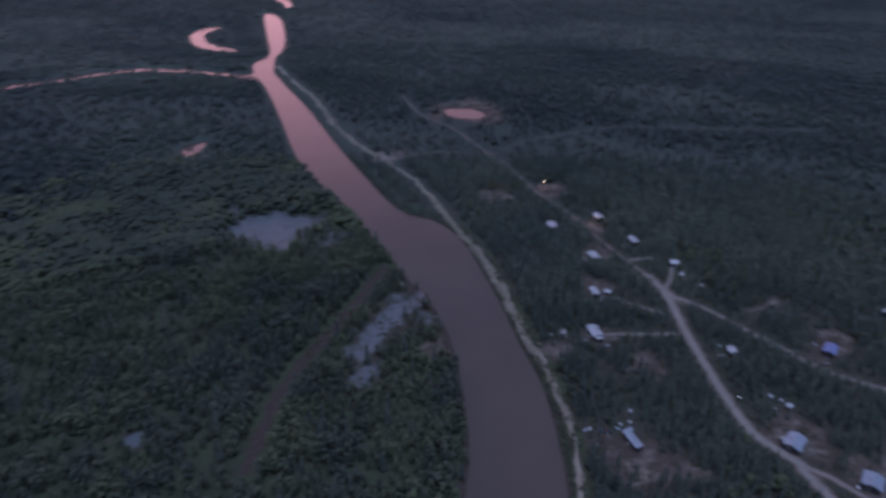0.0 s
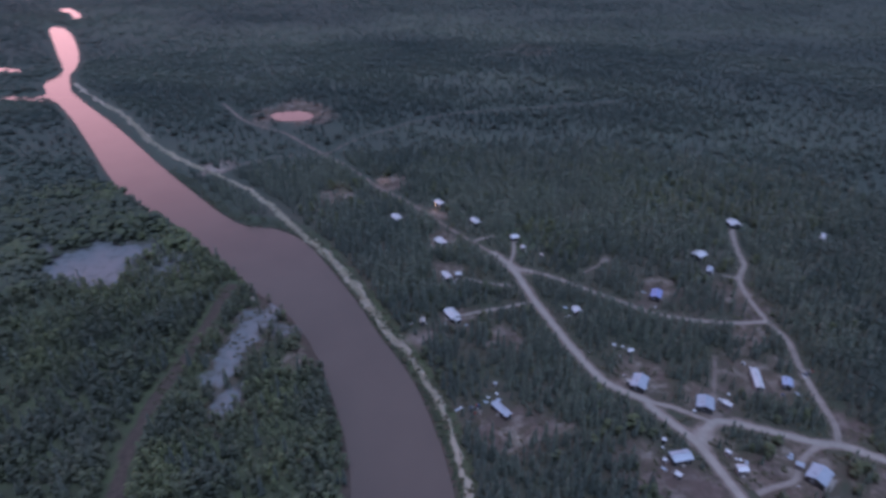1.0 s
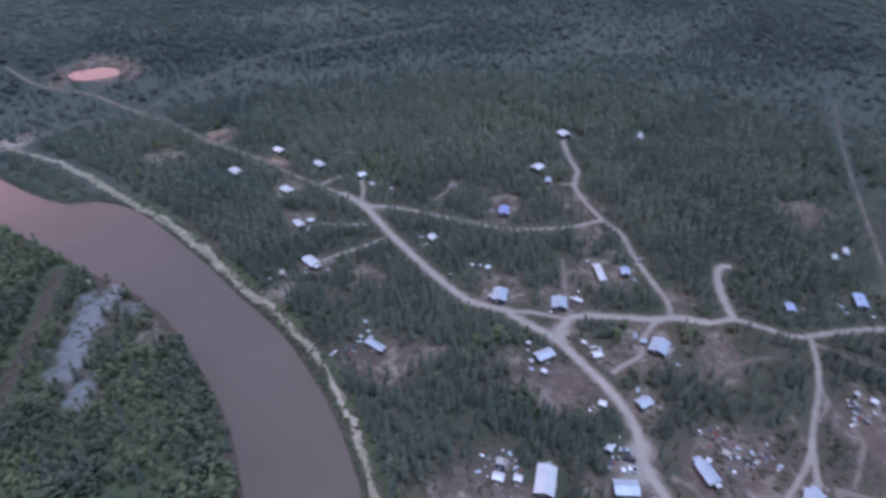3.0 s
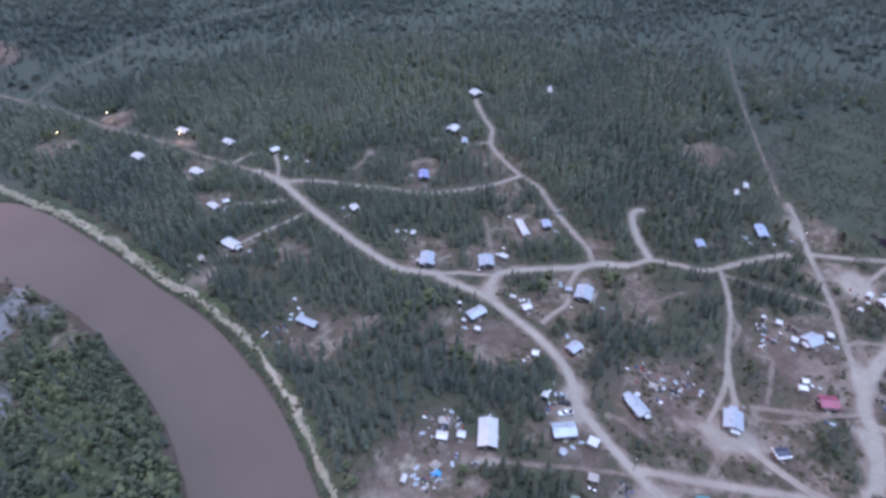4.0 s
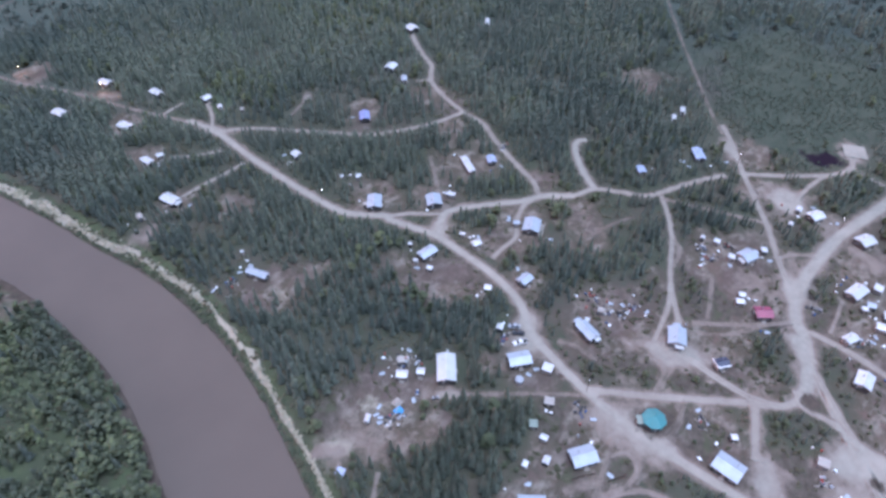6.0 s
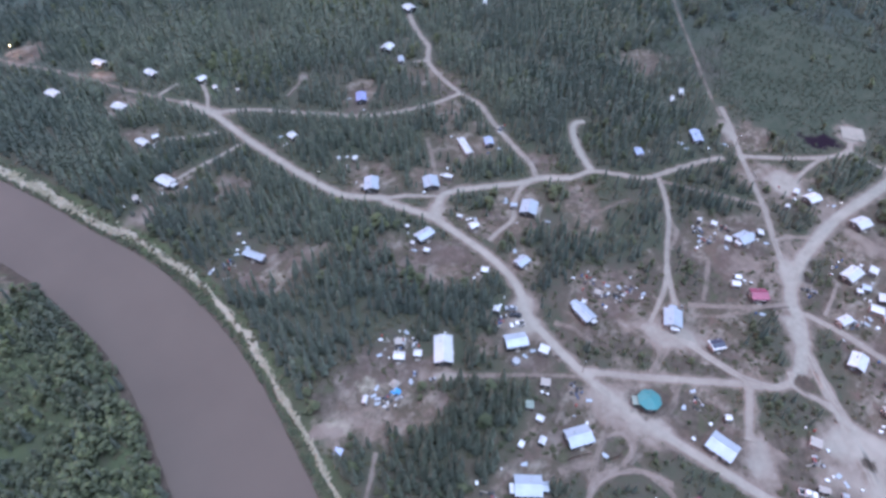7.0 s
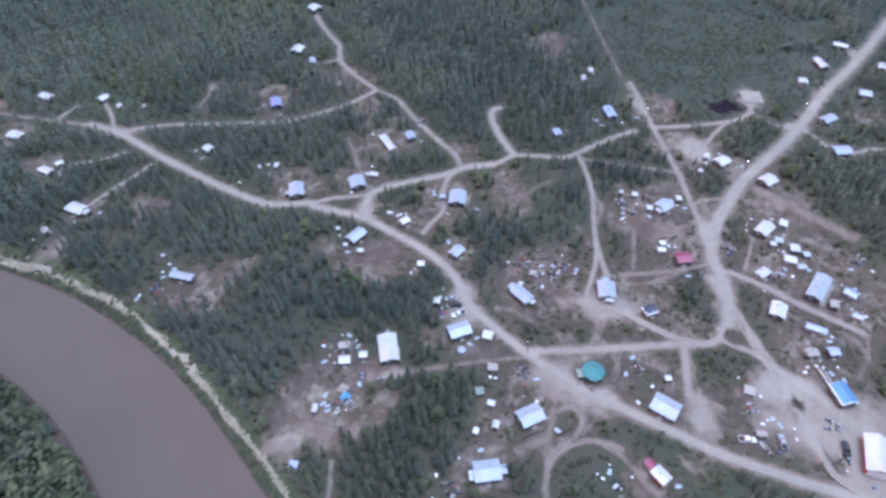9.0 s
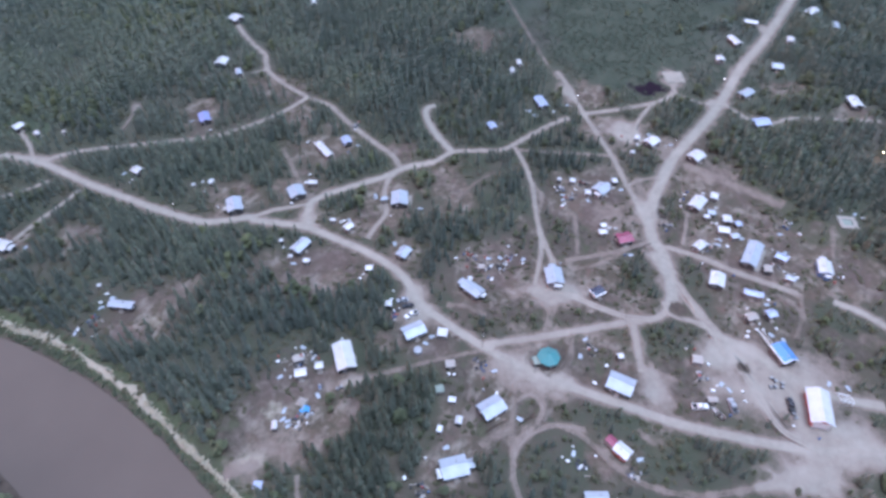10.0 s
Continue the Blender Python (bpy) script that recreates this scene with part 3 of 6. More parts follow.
patch("road", 143.4, 35.2, 6.1, 3.7, -58, 0.8)
patch("road", 144.8, -41.6, 10.7, 8.7, -58, 0.75)
patch("bare", 61.8, 79.9, 10.6, 6.7, -52, 0.8)
patch("sand", 46.9, 89.5, 4.5, 2.7, -51, 0.75)
patch("sand", 63.9, 91.7, 4.3, 3.4, -52, 0.55)
road(1.6, [(143.6, 34.8), (138.0, 31.0), (130.8, 29.9)], 0.7)
road(1.5, [(101.1, 27.9), (105.7, 24.6), (103.6, 19.7), (96.8, 19.1), (89.5, 22.2), (83.3, 21.4)], 0.75)
road(1.8, [(107.5, 29.8), (95.6, 26.4), (86.0, 22.7)], 0.6)
road(1.6, [(135.5, 20.7), (126.8, 19.1), (119.3, 20.4)], 0.7)
road(1.2, [(100.0, 10.2), (99.0, 3.4), (95.8, -4.0)], 0.6)
road(1.3, [(104.6, 46.5), (99.4, 42.8), (94.4, 41.2)], 0.45)
road(1.4, [(179.2, 87.2), (190.0, 84.9), (200.5, 80.7)], 0.4)
road(1.5, [(214.4, 0.1), (204.3, -1.5), (195.0, -2.6)], 0.8)
road(1.4, [(232.7, -52.9), (214.0, -55.6)], 0.6)
road(1.6, [(185.5, -39.5), (181.8, -47.5), (168.5, -47.8)], 0.5)
patch("bare", 70.3, 155.3, 9.1, 10.0, -46, 1.15)
patch("sand", 71.0, 152.6, 4.7, 4.6, -47, 0.5)
patch("sand", 46.1, 89.9, 5.2, 3.1, -46, 0.8)
patch("sand", 62.4, 94.2, 4.7, 4.6, -45, 0.55)
patch("bare", 57.8, 93.1, 10.7, 10.4, -46, 1.15)
patch("road", 83.4, 78.0, 7.1, 3.4, -46, 0.95)
patch("heath", 50.7, 99.0, 3.6, 6.1, -46, 0.9)
patch("road", 207.8, 15.9, 5.0, 8.1, -46, 1.1)
patch("road", 182.1, 3.1, 3.9, 10.7, -46, 1.1)
patch("heath", 203.6, 5.6, 4.2, 9.0, -46, 1.2)
patch("heath", 231.1, 10.2, 4.8, 4.7, -47, 1.1)
patch("heath", 175.7, 39.0, 5.4, 8.1, -47, 0.8)
patch("heath", 180.6, 28.1, 6.9, 3.9, -46, 0.8)
patch("heath", 234.9, 25.4, 9.2, 8.0, -46, 0.8)
patch("bare", 204.7, 29.5, 7.8, 7.7, -46, 1.1)
patch("bare", 153.8, 61.4, 10.5, 7.4, -46, 1.1)
patch("road", 150.6, 32.0, 7.8, 6.0, -46, 0.9)
patch("bare", 167.7, 17.8, 5.9, 5.2, -46, 1.0)
patch("copse", 86.7, 8.4, 8.7, 8.5, -63, 1.2)
patch("copse", 110.3, -0.4, 9.2, 4.0, -62, 1.2)
patch("copse", 175.5, 11.5, 6.0, 7.8, -62, 1.2)
patch("copse", 148.3, -8.3, 11.0, 4.4, -62, 1.2)
patch("copse", 110.6, -33.9, 13.9, 5.9, -62, 1.2)
patch("copse", 232.0, 29.3, 8.5, 10.6, -63, 1.2)
patch("copse", 186.0, -62.6, 11.2, 8.2, -62, 1.2)
patch("copse", 182.1, -7.2, 3.8, 6.6, -62, 1.2)
patch("copse", 279.1, 33.4, 13.9, 12.1, -62, 1.2)
patch("copse", 249.7, -62.1, 14.0, 15.4, -62, 1.2)
patch("copse", 77.0, 23.1, 3.4, 5.1, -63, 1.2)
patch("road", 387.3, -3.6, 4.2, 8.4, -63, 0.95)
patch("road", 299.5, 6.1, 6.7, 5.2, -62, 1.0)
patch("road", 332.8, 3.0, 3.5, 5.9, -61, 0.8)
patch("road", 295.2, -16.3, 5.9, 6.0, -62, 0.6)
patch("bare", 6.4, 220.6, 8.8, 9.9, -43, 0.9)
patch("wet", -6.5, 242.8, 6.7, 7.8, -43, 0.7)
POOLS = [np.vstack([curve(RIVER_RIGHT, 9), curve(RIVER_LEFT, 9)[::-1]]), curve(UPPER_RIVER, 8, True), curve(FAR_BEND, 8, True), curve(POND, 5, True), curve(CREEK, 5, True)]
BROOKS = [(6.5, curve(SIDE_CHANNEL, 8)), (9.0, curve(OXBOW, 8))]


def shore(xy):
    """How far a place lies from the water's edge, up to about 30 m; below zero in the water."""
    best = np.full(len(xy), 99.0)
    for ring in POOLS:
        near = np.where(((xy > ring.min(0) - 30) & (xy < ring.max(0) + 30)).all(1))[0]
        if len(near):
            d = far_from(xy[near], np.vstack([ring, ring[:1]]))
            best[near] = np.minimum(best[near], np.where(within(xy[near], ring), -d, d))
    for half, line in BROOKS:
        near = np.where(((xy > line.min(0) - 30) & (xy < line.max(0) + 30)).all(1))[0]
        if len(near):
            best[near] = np.minimum(best[near], far_from(xy[near], line) - half)
    return best


def height(xy, d=None):
    x, y = xy[:, 0], xy[:, 1]
    rolling = 0.16 * np.sin(x * 0.043 + 1.3) * np.cos(y * 0.037) + 0.12 * np.sin(x * 0.021 - y * 0.027)
    d = shore(xy) if d is None else d
    up = np.clip((d + 0.6) / 8.0, 0, 1)
    up = up * up * (3 - 2 * up)
    return WATER_LEVEL - 0.25 + (rolling - WATER_LEVEL + 0.25) * up - np.clip(-d * 0.25, 0, 1.6)


GRAIN = np.random.default_rng(5).normal(0, 1, (64, 64))


def drift(xy, size, shift=0.0):
    """Slow random variation over the land, about -1 to 1."""
    u, v = (xy[:, 0] / size + shift) % 64, (xy[:, 1] / size + shift * 1.7) % 64
    i, j = np.floor(u).astype(int), np.floor(v).astype(int)
    a, b = u - i, v - j
    a, b = a * a * (3 - 2 * a), b * b * (3 - 2 * b)
    g = lambda p, q: GRAIN[p % 64, q % 64]
    return (g(i, j) * (1 - a) + g(i + 1, j) * a) * (1 - b) + (g(i, j + 1) * (1 - a) + g(i + 1, j + 1) * a) * b


def left_bank(xy):
    """Land across the river."""
    line = curve(RIVER_LEFT, 10)
    return xy[:, 0] < np.interp(xy[:, 1], line[::-1, 1], line[::-1, 0]) + 6


KINDS = ("bare", "sand", "road", "wet", "green", "scrub", "dark", "mud", "woods", "tract", "floor", "heath", "copse")


def tracts(xy):
    """Broad lighter and darker belts of the far woods."""
    east, north = math.sin(0.55), math.cos(0.55)
    u = np.c_[xy[:, 0] * north - xy[:, 1] * east, xy[:, 0] * east + xy[:, 1] * north]
    return 0.26 * drift(u * (0.3, 1.0), 42, 17) + 0.24 * drift(u * (0.5, 1.0), 120, 31)


def masks(xy, d=None):
    """How much of each kind of ground lies at each place."""
    out = {k: np.zeros(len(xy)) for k in KINDS}
    out["woods"] = 0.95 * np.clip((np.hypot(xy[:, 0], xy[:, 1]) - 260) / 180, 0, 1)
    for kind, x, y, r1, r2, turn, amount in PATCHES:
        far = 2.2 * max(r1, r2)
        near = np.where((np.abs(xy - (x, y)) < far).all(1))[0]
        if not len(near):
            continue
        here = xy[near]
        dx, dy = here[:, 0] - x, here[:, 1] - y
        u, v = (dx * math.cos(turn) + dy * math.sin(turn)) / r1, (dy * math.cos(turn) - dx * math.sin(turn)) / r2
        size = 0.45 * min(r1, r2) + 2
        q = np.hypot(u, v) * (1 + 0.22 * drift(here, size, x) + 0.12 * drift(here, size / 2.5, y))
        out[kind][near] = np.maximum(out[kind][near], amount * np.clip(1.5 - q, 0, 1))
    wooded = np.clip(1.6 * out["copse"], 0, 1)
    for kind in ("bare", "heath"):
        out[kind] *= 1 - wooded
    cleared = 2.2 * np.maximum.reduce([out[k] for k in ("bare", "road", "sand", "wet", "scrub", "dark", "green")])
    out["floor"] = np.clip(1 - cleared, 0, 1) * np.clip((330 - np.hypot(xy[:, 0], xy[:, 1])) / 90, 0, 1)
    out["tract"] = np.clip(0.42 + tracts(xy), 0, 1)
    if d is not None:
        across = left_bank(xy)
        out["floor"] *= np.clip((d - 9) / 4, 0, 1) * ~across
        out["mud"] = np.maximum(out["mud"], across * (xy[:, 1] < 285) * np.clip(1.25 - np.abs(d - 1.2) / (4.2 + 1.6 * drift(xy, 14, 7)), 0, 1))
        out["green"] = np.maximum(out["green"], 0.9 * across * (xy[:, 1] < 480) * (out["wet"] < 0.3))
        out["green"] = np.maximum(out["green"], np.interp(d, (0.5, 2.0, 9.0, 12.0), (0.0, 0.8, 0.8, 0.0)) * ~left_bank(xy))
        out["mud"] = np.maximum(out["mud"], np.clip(1.1 - np.abs(d - 0.2) / 2.2, 0, 1))
    return out


def road_field(xy):
    """Wheel-worn gravel and its dirt verge, from all roads together."""
    worn, verge = np.zeros(len(xy)), np.zeros(len(xy))
    for width, line, wear in ROADS:
        near = np.where(((xy > line.min(0) - 1.5 * width) & (xy < line.max(0) + 1.5 * width)).all(1))[0]
        if len(near):
            q = far_from(xy[near], line) / (width / 2)
            middle = 0.8 if width < 3.5 else 1.15
            worn[near] = np.maximum(worn[near], wear * np.interp(q, (0, 0.45, 0.9, 1.5, 2.6), (middle, 1.1, 0.56, 0.18, 0)))
            verge[near] = np.maximum(verge[near], np.interp(q, (0.9, 2.2), (0.62, 0.0)))
    return worn, verge


def mask_attributes(mesh, values):
    for key, v in values.items():
        mesh.attributes.new(key, "FLOAT", "POINT").data.foreach_set("value", np.asarray(v, np.float32))


def sheet(name, verts, faces, mat):
    mesh = bpy.data.meshes.new(name)
    mesh.from_pydata(verts, [], faces)
    mesh.materials.append(mat)
    return mesh


def lines(near0, near1, step, far0, far1, growth):
    mid = list(np.arange(near0, near1 + step, step))
    a, s = mid[0], step
    left = []
    while a > far0:
        s *= growth
        a -= s
        left.append(a)
    b, s = mid[-1], step
    right = []
    while b < far1:
        s *= growth
        b += s
        right.append(b)
    return np.array(left[::-1] + mid + right)


def build_ground():
    gx, gy = lines(-110, 400, 3.0, -4600, 4600, 1.032), lines(-80, 420, 3.0, -4600, 4600, 1.027)
    X, Y = np.meshgrid(gx, gy)
    xy = np.c_[X.ravel(), Y.ravel()]
    d = shore(xy)
    z = height(xy, d)
    nx, ny = len(gx), len(gy)
    i = (np.arange(ny - 1)[:, None] * nx + np.arange(nx - 1)).ravel()
    mesh = sheet("ground", np.c_[xy, z].tolist(), np.c_[i, i + 1, i + 1 + nx, i + nx].tolist(), GROUND)
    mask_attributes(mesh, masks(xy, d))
    mesh.shade_smooth()
    tagged(new("ground", mesh), "mossy boreal flats with brush, dirt yards and river banks", "ground", kind="structure")


def ribbon(name, line, width, lift, profile, label, category, seed, wobble=0.18):
    """A strip of worn ground along a line, with ragged edges."""
    rng = np.random.default_rng(seed)
    line = np.asarray(line)
    t = np.gradient(line, axis=0)
    t /= np.linalg.norm(t, axis=1)[:, None] + 1e-9
    side = np.c_[-t[:, 1], t[:, 0]]
    n = len(line)

    def wander():
        knots = rng.normal(0, wobble, n // 4 + 3)
        return 1 + np.interp(np.arange(n) / 4.0, np.arange(len(knots)), knots)

    half = np.broadcast_to(np.asarray(width, float) / 2, (n,))
    offs = (-2.7, -1.5, -0.9, -0.45, 0.0, 0.45, 0.9, 1.5, 2.7)
    rows = [line + side * (o * half * (wander() if abs(o) > 0.6 else 1.0))[:, None] for o in offs]
    xy = np.stack(rows, 1).reshape(-1, 2)
    d = shore(xy)
    z = height(xy, d) + np.tile(np.where(np.abs(offs) > 2, -0.06, np.where(np.abs(offs) > 1.2, 0.5 * lift, lift)), n)
    m = len(offs)
    i = (np.arange(n - 1)[:, None] * m + np.arange(m - 1)).ravel()
    mesh = sheet(name, np.c_[xy, z].tolist(), np.c_[i, i + m, i + m + 1, i + 1].tolist(), GROUND)
    values = masks(xy, d)
    worn, verge = road_field(xy)
    values["road"], values["bare"] = np.maximum(values["road"], worn), np.maximum(values["bare"], verge)
    for key, shape in profile.items():
        along = 1 - 0.25 * rng.random(n)
        values[key] = np.maximum(values[key], (along[:, None] * np.array(shape)).ravel())
    mask_attributes(mesh, values)
    mesh.shade_smooth()
    return tagged(new(name, mesh), label, category, kind="structure")


def build_roads():
    for k, (width, line, wear) in enumerate(ROADS):
        if width < 3.5:
            ribbon("dirt_track", line, width, 0.03 + 0.003 * k, {}, "narrow pale dirt track worn through brush", "track", k, 0.22)
        else:
            ribbon("road", line, width, 0.03 + 0.003 * k, {}, "pale grey gravel village road with soft edges", "road", k)
    pale = {"sand": (0, 0.45, 0.9, 1.3, 1.3, 1.3, 0.9, 0.45, 0)}
    edge = curve(BANK, 1.5)
    lean = np.gradient(edge, axis=0)
    lean = np.c_[lean[:, 1], -lean[:, 0]] / (np.linalg.norm(lean, axis=1)[:, None] + 1e-9)
    nibble = 0.55 * drift(edge, 7, 2) + 0.4 * drift(edge, 3.1, 9)
    edge = edge + lean * (nibble * np.interp(edge[:, 1], (90, 200, 420), (0.7, 1.2, 1.5)))[:, None]
    broad = np.interp(edge[:, 1], (90, 150, 230, 330, 700), (0.9, 1.5, 2.3, 1.6, 2.2)) * np.clip(1 + 0.5 * drift(edge, 9, 4), 0.25, 2.0)
    ribbon("bank_edge", edge, broad, 0.12, pale, "pale eroded sandy edge along the river bank", "river bank", 90, 0.3)
    ribbon("slough_bed", curve(SLOUGH, 2.5), 3.4, 0.1, {"mud": (0.0, 0.5, 1.0, 1.2, 1.2, 1.2, 1.0, 0.5, 0.0)}, "dry muddy slough bed beside the river", "slough", 91, 0.25)


def gravel_pad(x, y, turn, L, D):
    u, v = np.meshgrid(np.linspace(-0.5, 0.5, 9), np.linspace(-0.5, 0.5, 9))
    c, n = math.cos(radians(turn)), math.sin(radians(turn))
    px, py = u.ravel() * L, v.ravel() * D
    xy = np.c_[x + px * c - py * n, y + px * n + py * c]
    i = (np.arange(8)[:, None] * 9 + np.arange(8)).ravel()
    mesh = sheet("gravel_pad", np.c_[xy, height(xy) + 0.42].tolist(), np.c_[i, i + 1, i + 10, i + 9].tolist(), GROUND)
    values = masks(xy)
    values["road"] = np.full(len(xy), 1.5)
    values["dark"] *= 0
    mask_attributes(mesh, values)
    tagged(new("gravel_pad", mesh), "square pale gravel pad at the end of a road", "pad", kind="structure")


build_ground()
build_roads()
gravel_pad(313.5, 30.3, -62, 10.0, 10.5)
water_mesh = sheet("water", [(-900, -200, WATER_LEVEL), (260, -200, WATER_LEVEL), (260, 1500, WATER_LEVEL), (-900, 1500, WATER_LEVEL)], [(0, 1, 2, 3)], WATER)
tagged(new("water", water_mesh), "wide silty brown river reflecting the dusk sky", "river", kind="structure")

# ---- building blocks ----


def box(bm, x0, x1, y0, y1, z0, z1, bevel=0.0):
    v = [bm.verts.new(p) for p in ((x0, y0, z0), (x1, y0, z0), (x1, y1, z0), (x0, y1, z0), (x0, y0, z1), (x1, y0, z1), (x1, y1, z1), (x0, y1, z1))]
    f = [bm.faces.new([v[i] for i in q]) for q in ((3, 2, 1, 0), (4, 5, 6, 7), (0, 1, 5, 4), (1, 2, 6, 5), (2, 3, 7, 6), (3, 0, 4, 7))]
    if bevel:
        bmesh.ops.bevel(bm, geom=list({e for q in f for e in q.edges}), offset=bevel, segments=1, affect="EDGES")
    return v


def boxes(*sizes, bevel=0.0):
    bm = bmesh.new()
    for s in sizes:
        box(bm, *s, bevel=bevel)
    return bm


def drum(bm, x, y, z0, z1, r, sides=10, axis="Z", r2=None):
    m = Matrix.Translation((x, y, (z0 + z1) / 2))
    if axis == "Y":
        m = Matrix.Translation((x, y, z0)) @ Matrix.Rotation(radians(90), 4, "X")
    bmesh.ops.create_cone(bm, cap_ends=True, segments=sides, radius1=r, radius2=r if r2 is None else r2, depth=abs(z1 - z0) if axis == "Z" else z1, matrix=m)


def solid(name, bm, mat):
    mesh = bpy.data.meshes.new(name)
    bmesh.ops.recalc_face_normals(bm, faces=bm.faces)
    bm.to_mesh(mesh)
    bm.free()
    mesh.materials.append(mat)
    return mesh


def part(name, bm, mat, parent, label="", at=None):
    """One mesh under a thing or under a part."""
    ob = new(name, bm if isinstance(bm, bpy.types.Mesh) else solid(name, bm, mat))
    ob.parent = parent
    if at is not None:
        ob.matrix_local = at
    return tagged(ob, label)


def level(x, y):
    return float(height(np.array([[x, y]]))[0])


def thing(name, x, y, turn, label, category, group="", reach=2.0):
    ob = tagged(new(name), label, category, group)
    ob.matrix_world = pose(x, y, level(x, y) + 0.02, 0, 0, turn)
    TAKEN.append((x, y, reach))
    return ob


def gable_walls(L, D, h, rise):
    bm = bmesh.new()
    a, b = L / 2, D / 2
    ring = [(-b, -0.3), (b, -0.3), (b, h), (0, h + rise), (-b, h)]
    ends = [[bm.verts.new((x, y, z)) for y, z in ring] for x in (-a, a)]
    bm.faces.new(ends[0][::-1])
    bm.faces.new(ends[1])
    for k in range(5):
        bm.faces.new((ends[0][k], ends[0][(k + 1) % 5], ends[1][(k + 1) % 5], ends[1][k]))
    return bm


def gable_roof(L, D, h, rise, over=0.0, thick=0.13):
    """Two sheets of roofing over a ridge along x."""
    bm = bmesh.new()
    a, b = L / 2, D / 2
    drop = rise * over / max(b, 0.1)
    top = [(-b - over, h - drop + thick), (0, h + rise + thick), (b + over, h - drop + thick)]
    low = [(b + over, h - drop), (0, h + rise), (-b - over, h - drop)]
    ring = top + low
    ends = [[bm.verts.new((x, y, z)) for y, z in ring] for x in (-a, a)]
    bm.faces.new((ends[0][0], ends[0][1], ends[0][4], ends[0][5]))
    bm.faces.new((ends[0][1], ends[0][2], ends[0][3], ends[0][4]))
    bm.faces.new((ends[1][0], ends[1][1], ends[1][4], ends[1][5]))
    bm.faces.new((ends[1][1], ends[1][2], ends[1][3], ends[1][4]))
    for k in range(6):
        bm.faces.new((ends[0][k], ends[0][(k + 1) % 6], ends[1][(k + 1) % 6], ends[1][k]))
    return bm


FRAME = solid("window", boxes((-0.6, -0.48, -0.06, 0.06, -0.5, 0.5), (0.48, 0.6, -0.06, 0.06, -0.5, 0.5), (-0.48, 0.48, -0.06, 0.06, 0.39, 0.5), (-0.48, 0.48, -0.06, 0.06, -0.5, -0.39), (-0.04, 0.04, -0.05, 0.05, -0.39, 0.39)), WHITE)
PANE = solid("pane", boxes((-0.48, 0.48, -0.02, 0.02, -0.39, 0.39)), GLASS)
DOOR = solid("door", boxes((-0.5, 0.5, -0.05, 0.05, 0, 2.05), (-0.36, 0.36, -0.07, 0.07, 1.2, 1.8), (-0.36, 0.36, -0.07, 0.07, 0.2, 1.0)), PLANK)
PIPE = bmesh.new()
drum(PIPE, 0, 0, 0, 1.1, 0.11)
drum(PIPE, 0, 0, 1.1, 1.25, 0.2)
PIPE = solid("stove_pipe", PIPE, STEEL)


def window(parent, x, y, z, turn):
    w = part("window", FRAME, None, parent, at=pose(x, y, z, 0, 0, turn))
    part("pane", PANE, None, w)


ROOF_WORDS = {"pale": "pale blue-grey metal", "white": "white metal", "blue_grey": "blue-grey metal", "cobalt": "cobalt blue metal", "red": "dark red metal", "dark": "dark navy metal", "tan": "weathered tan board", "moss": "mossy grey board"}
WALL_WORDS = {"log": "brown log cabin", "grey": "weathered grey board house", "red": "red painted house", "blue": "blue painted house"}


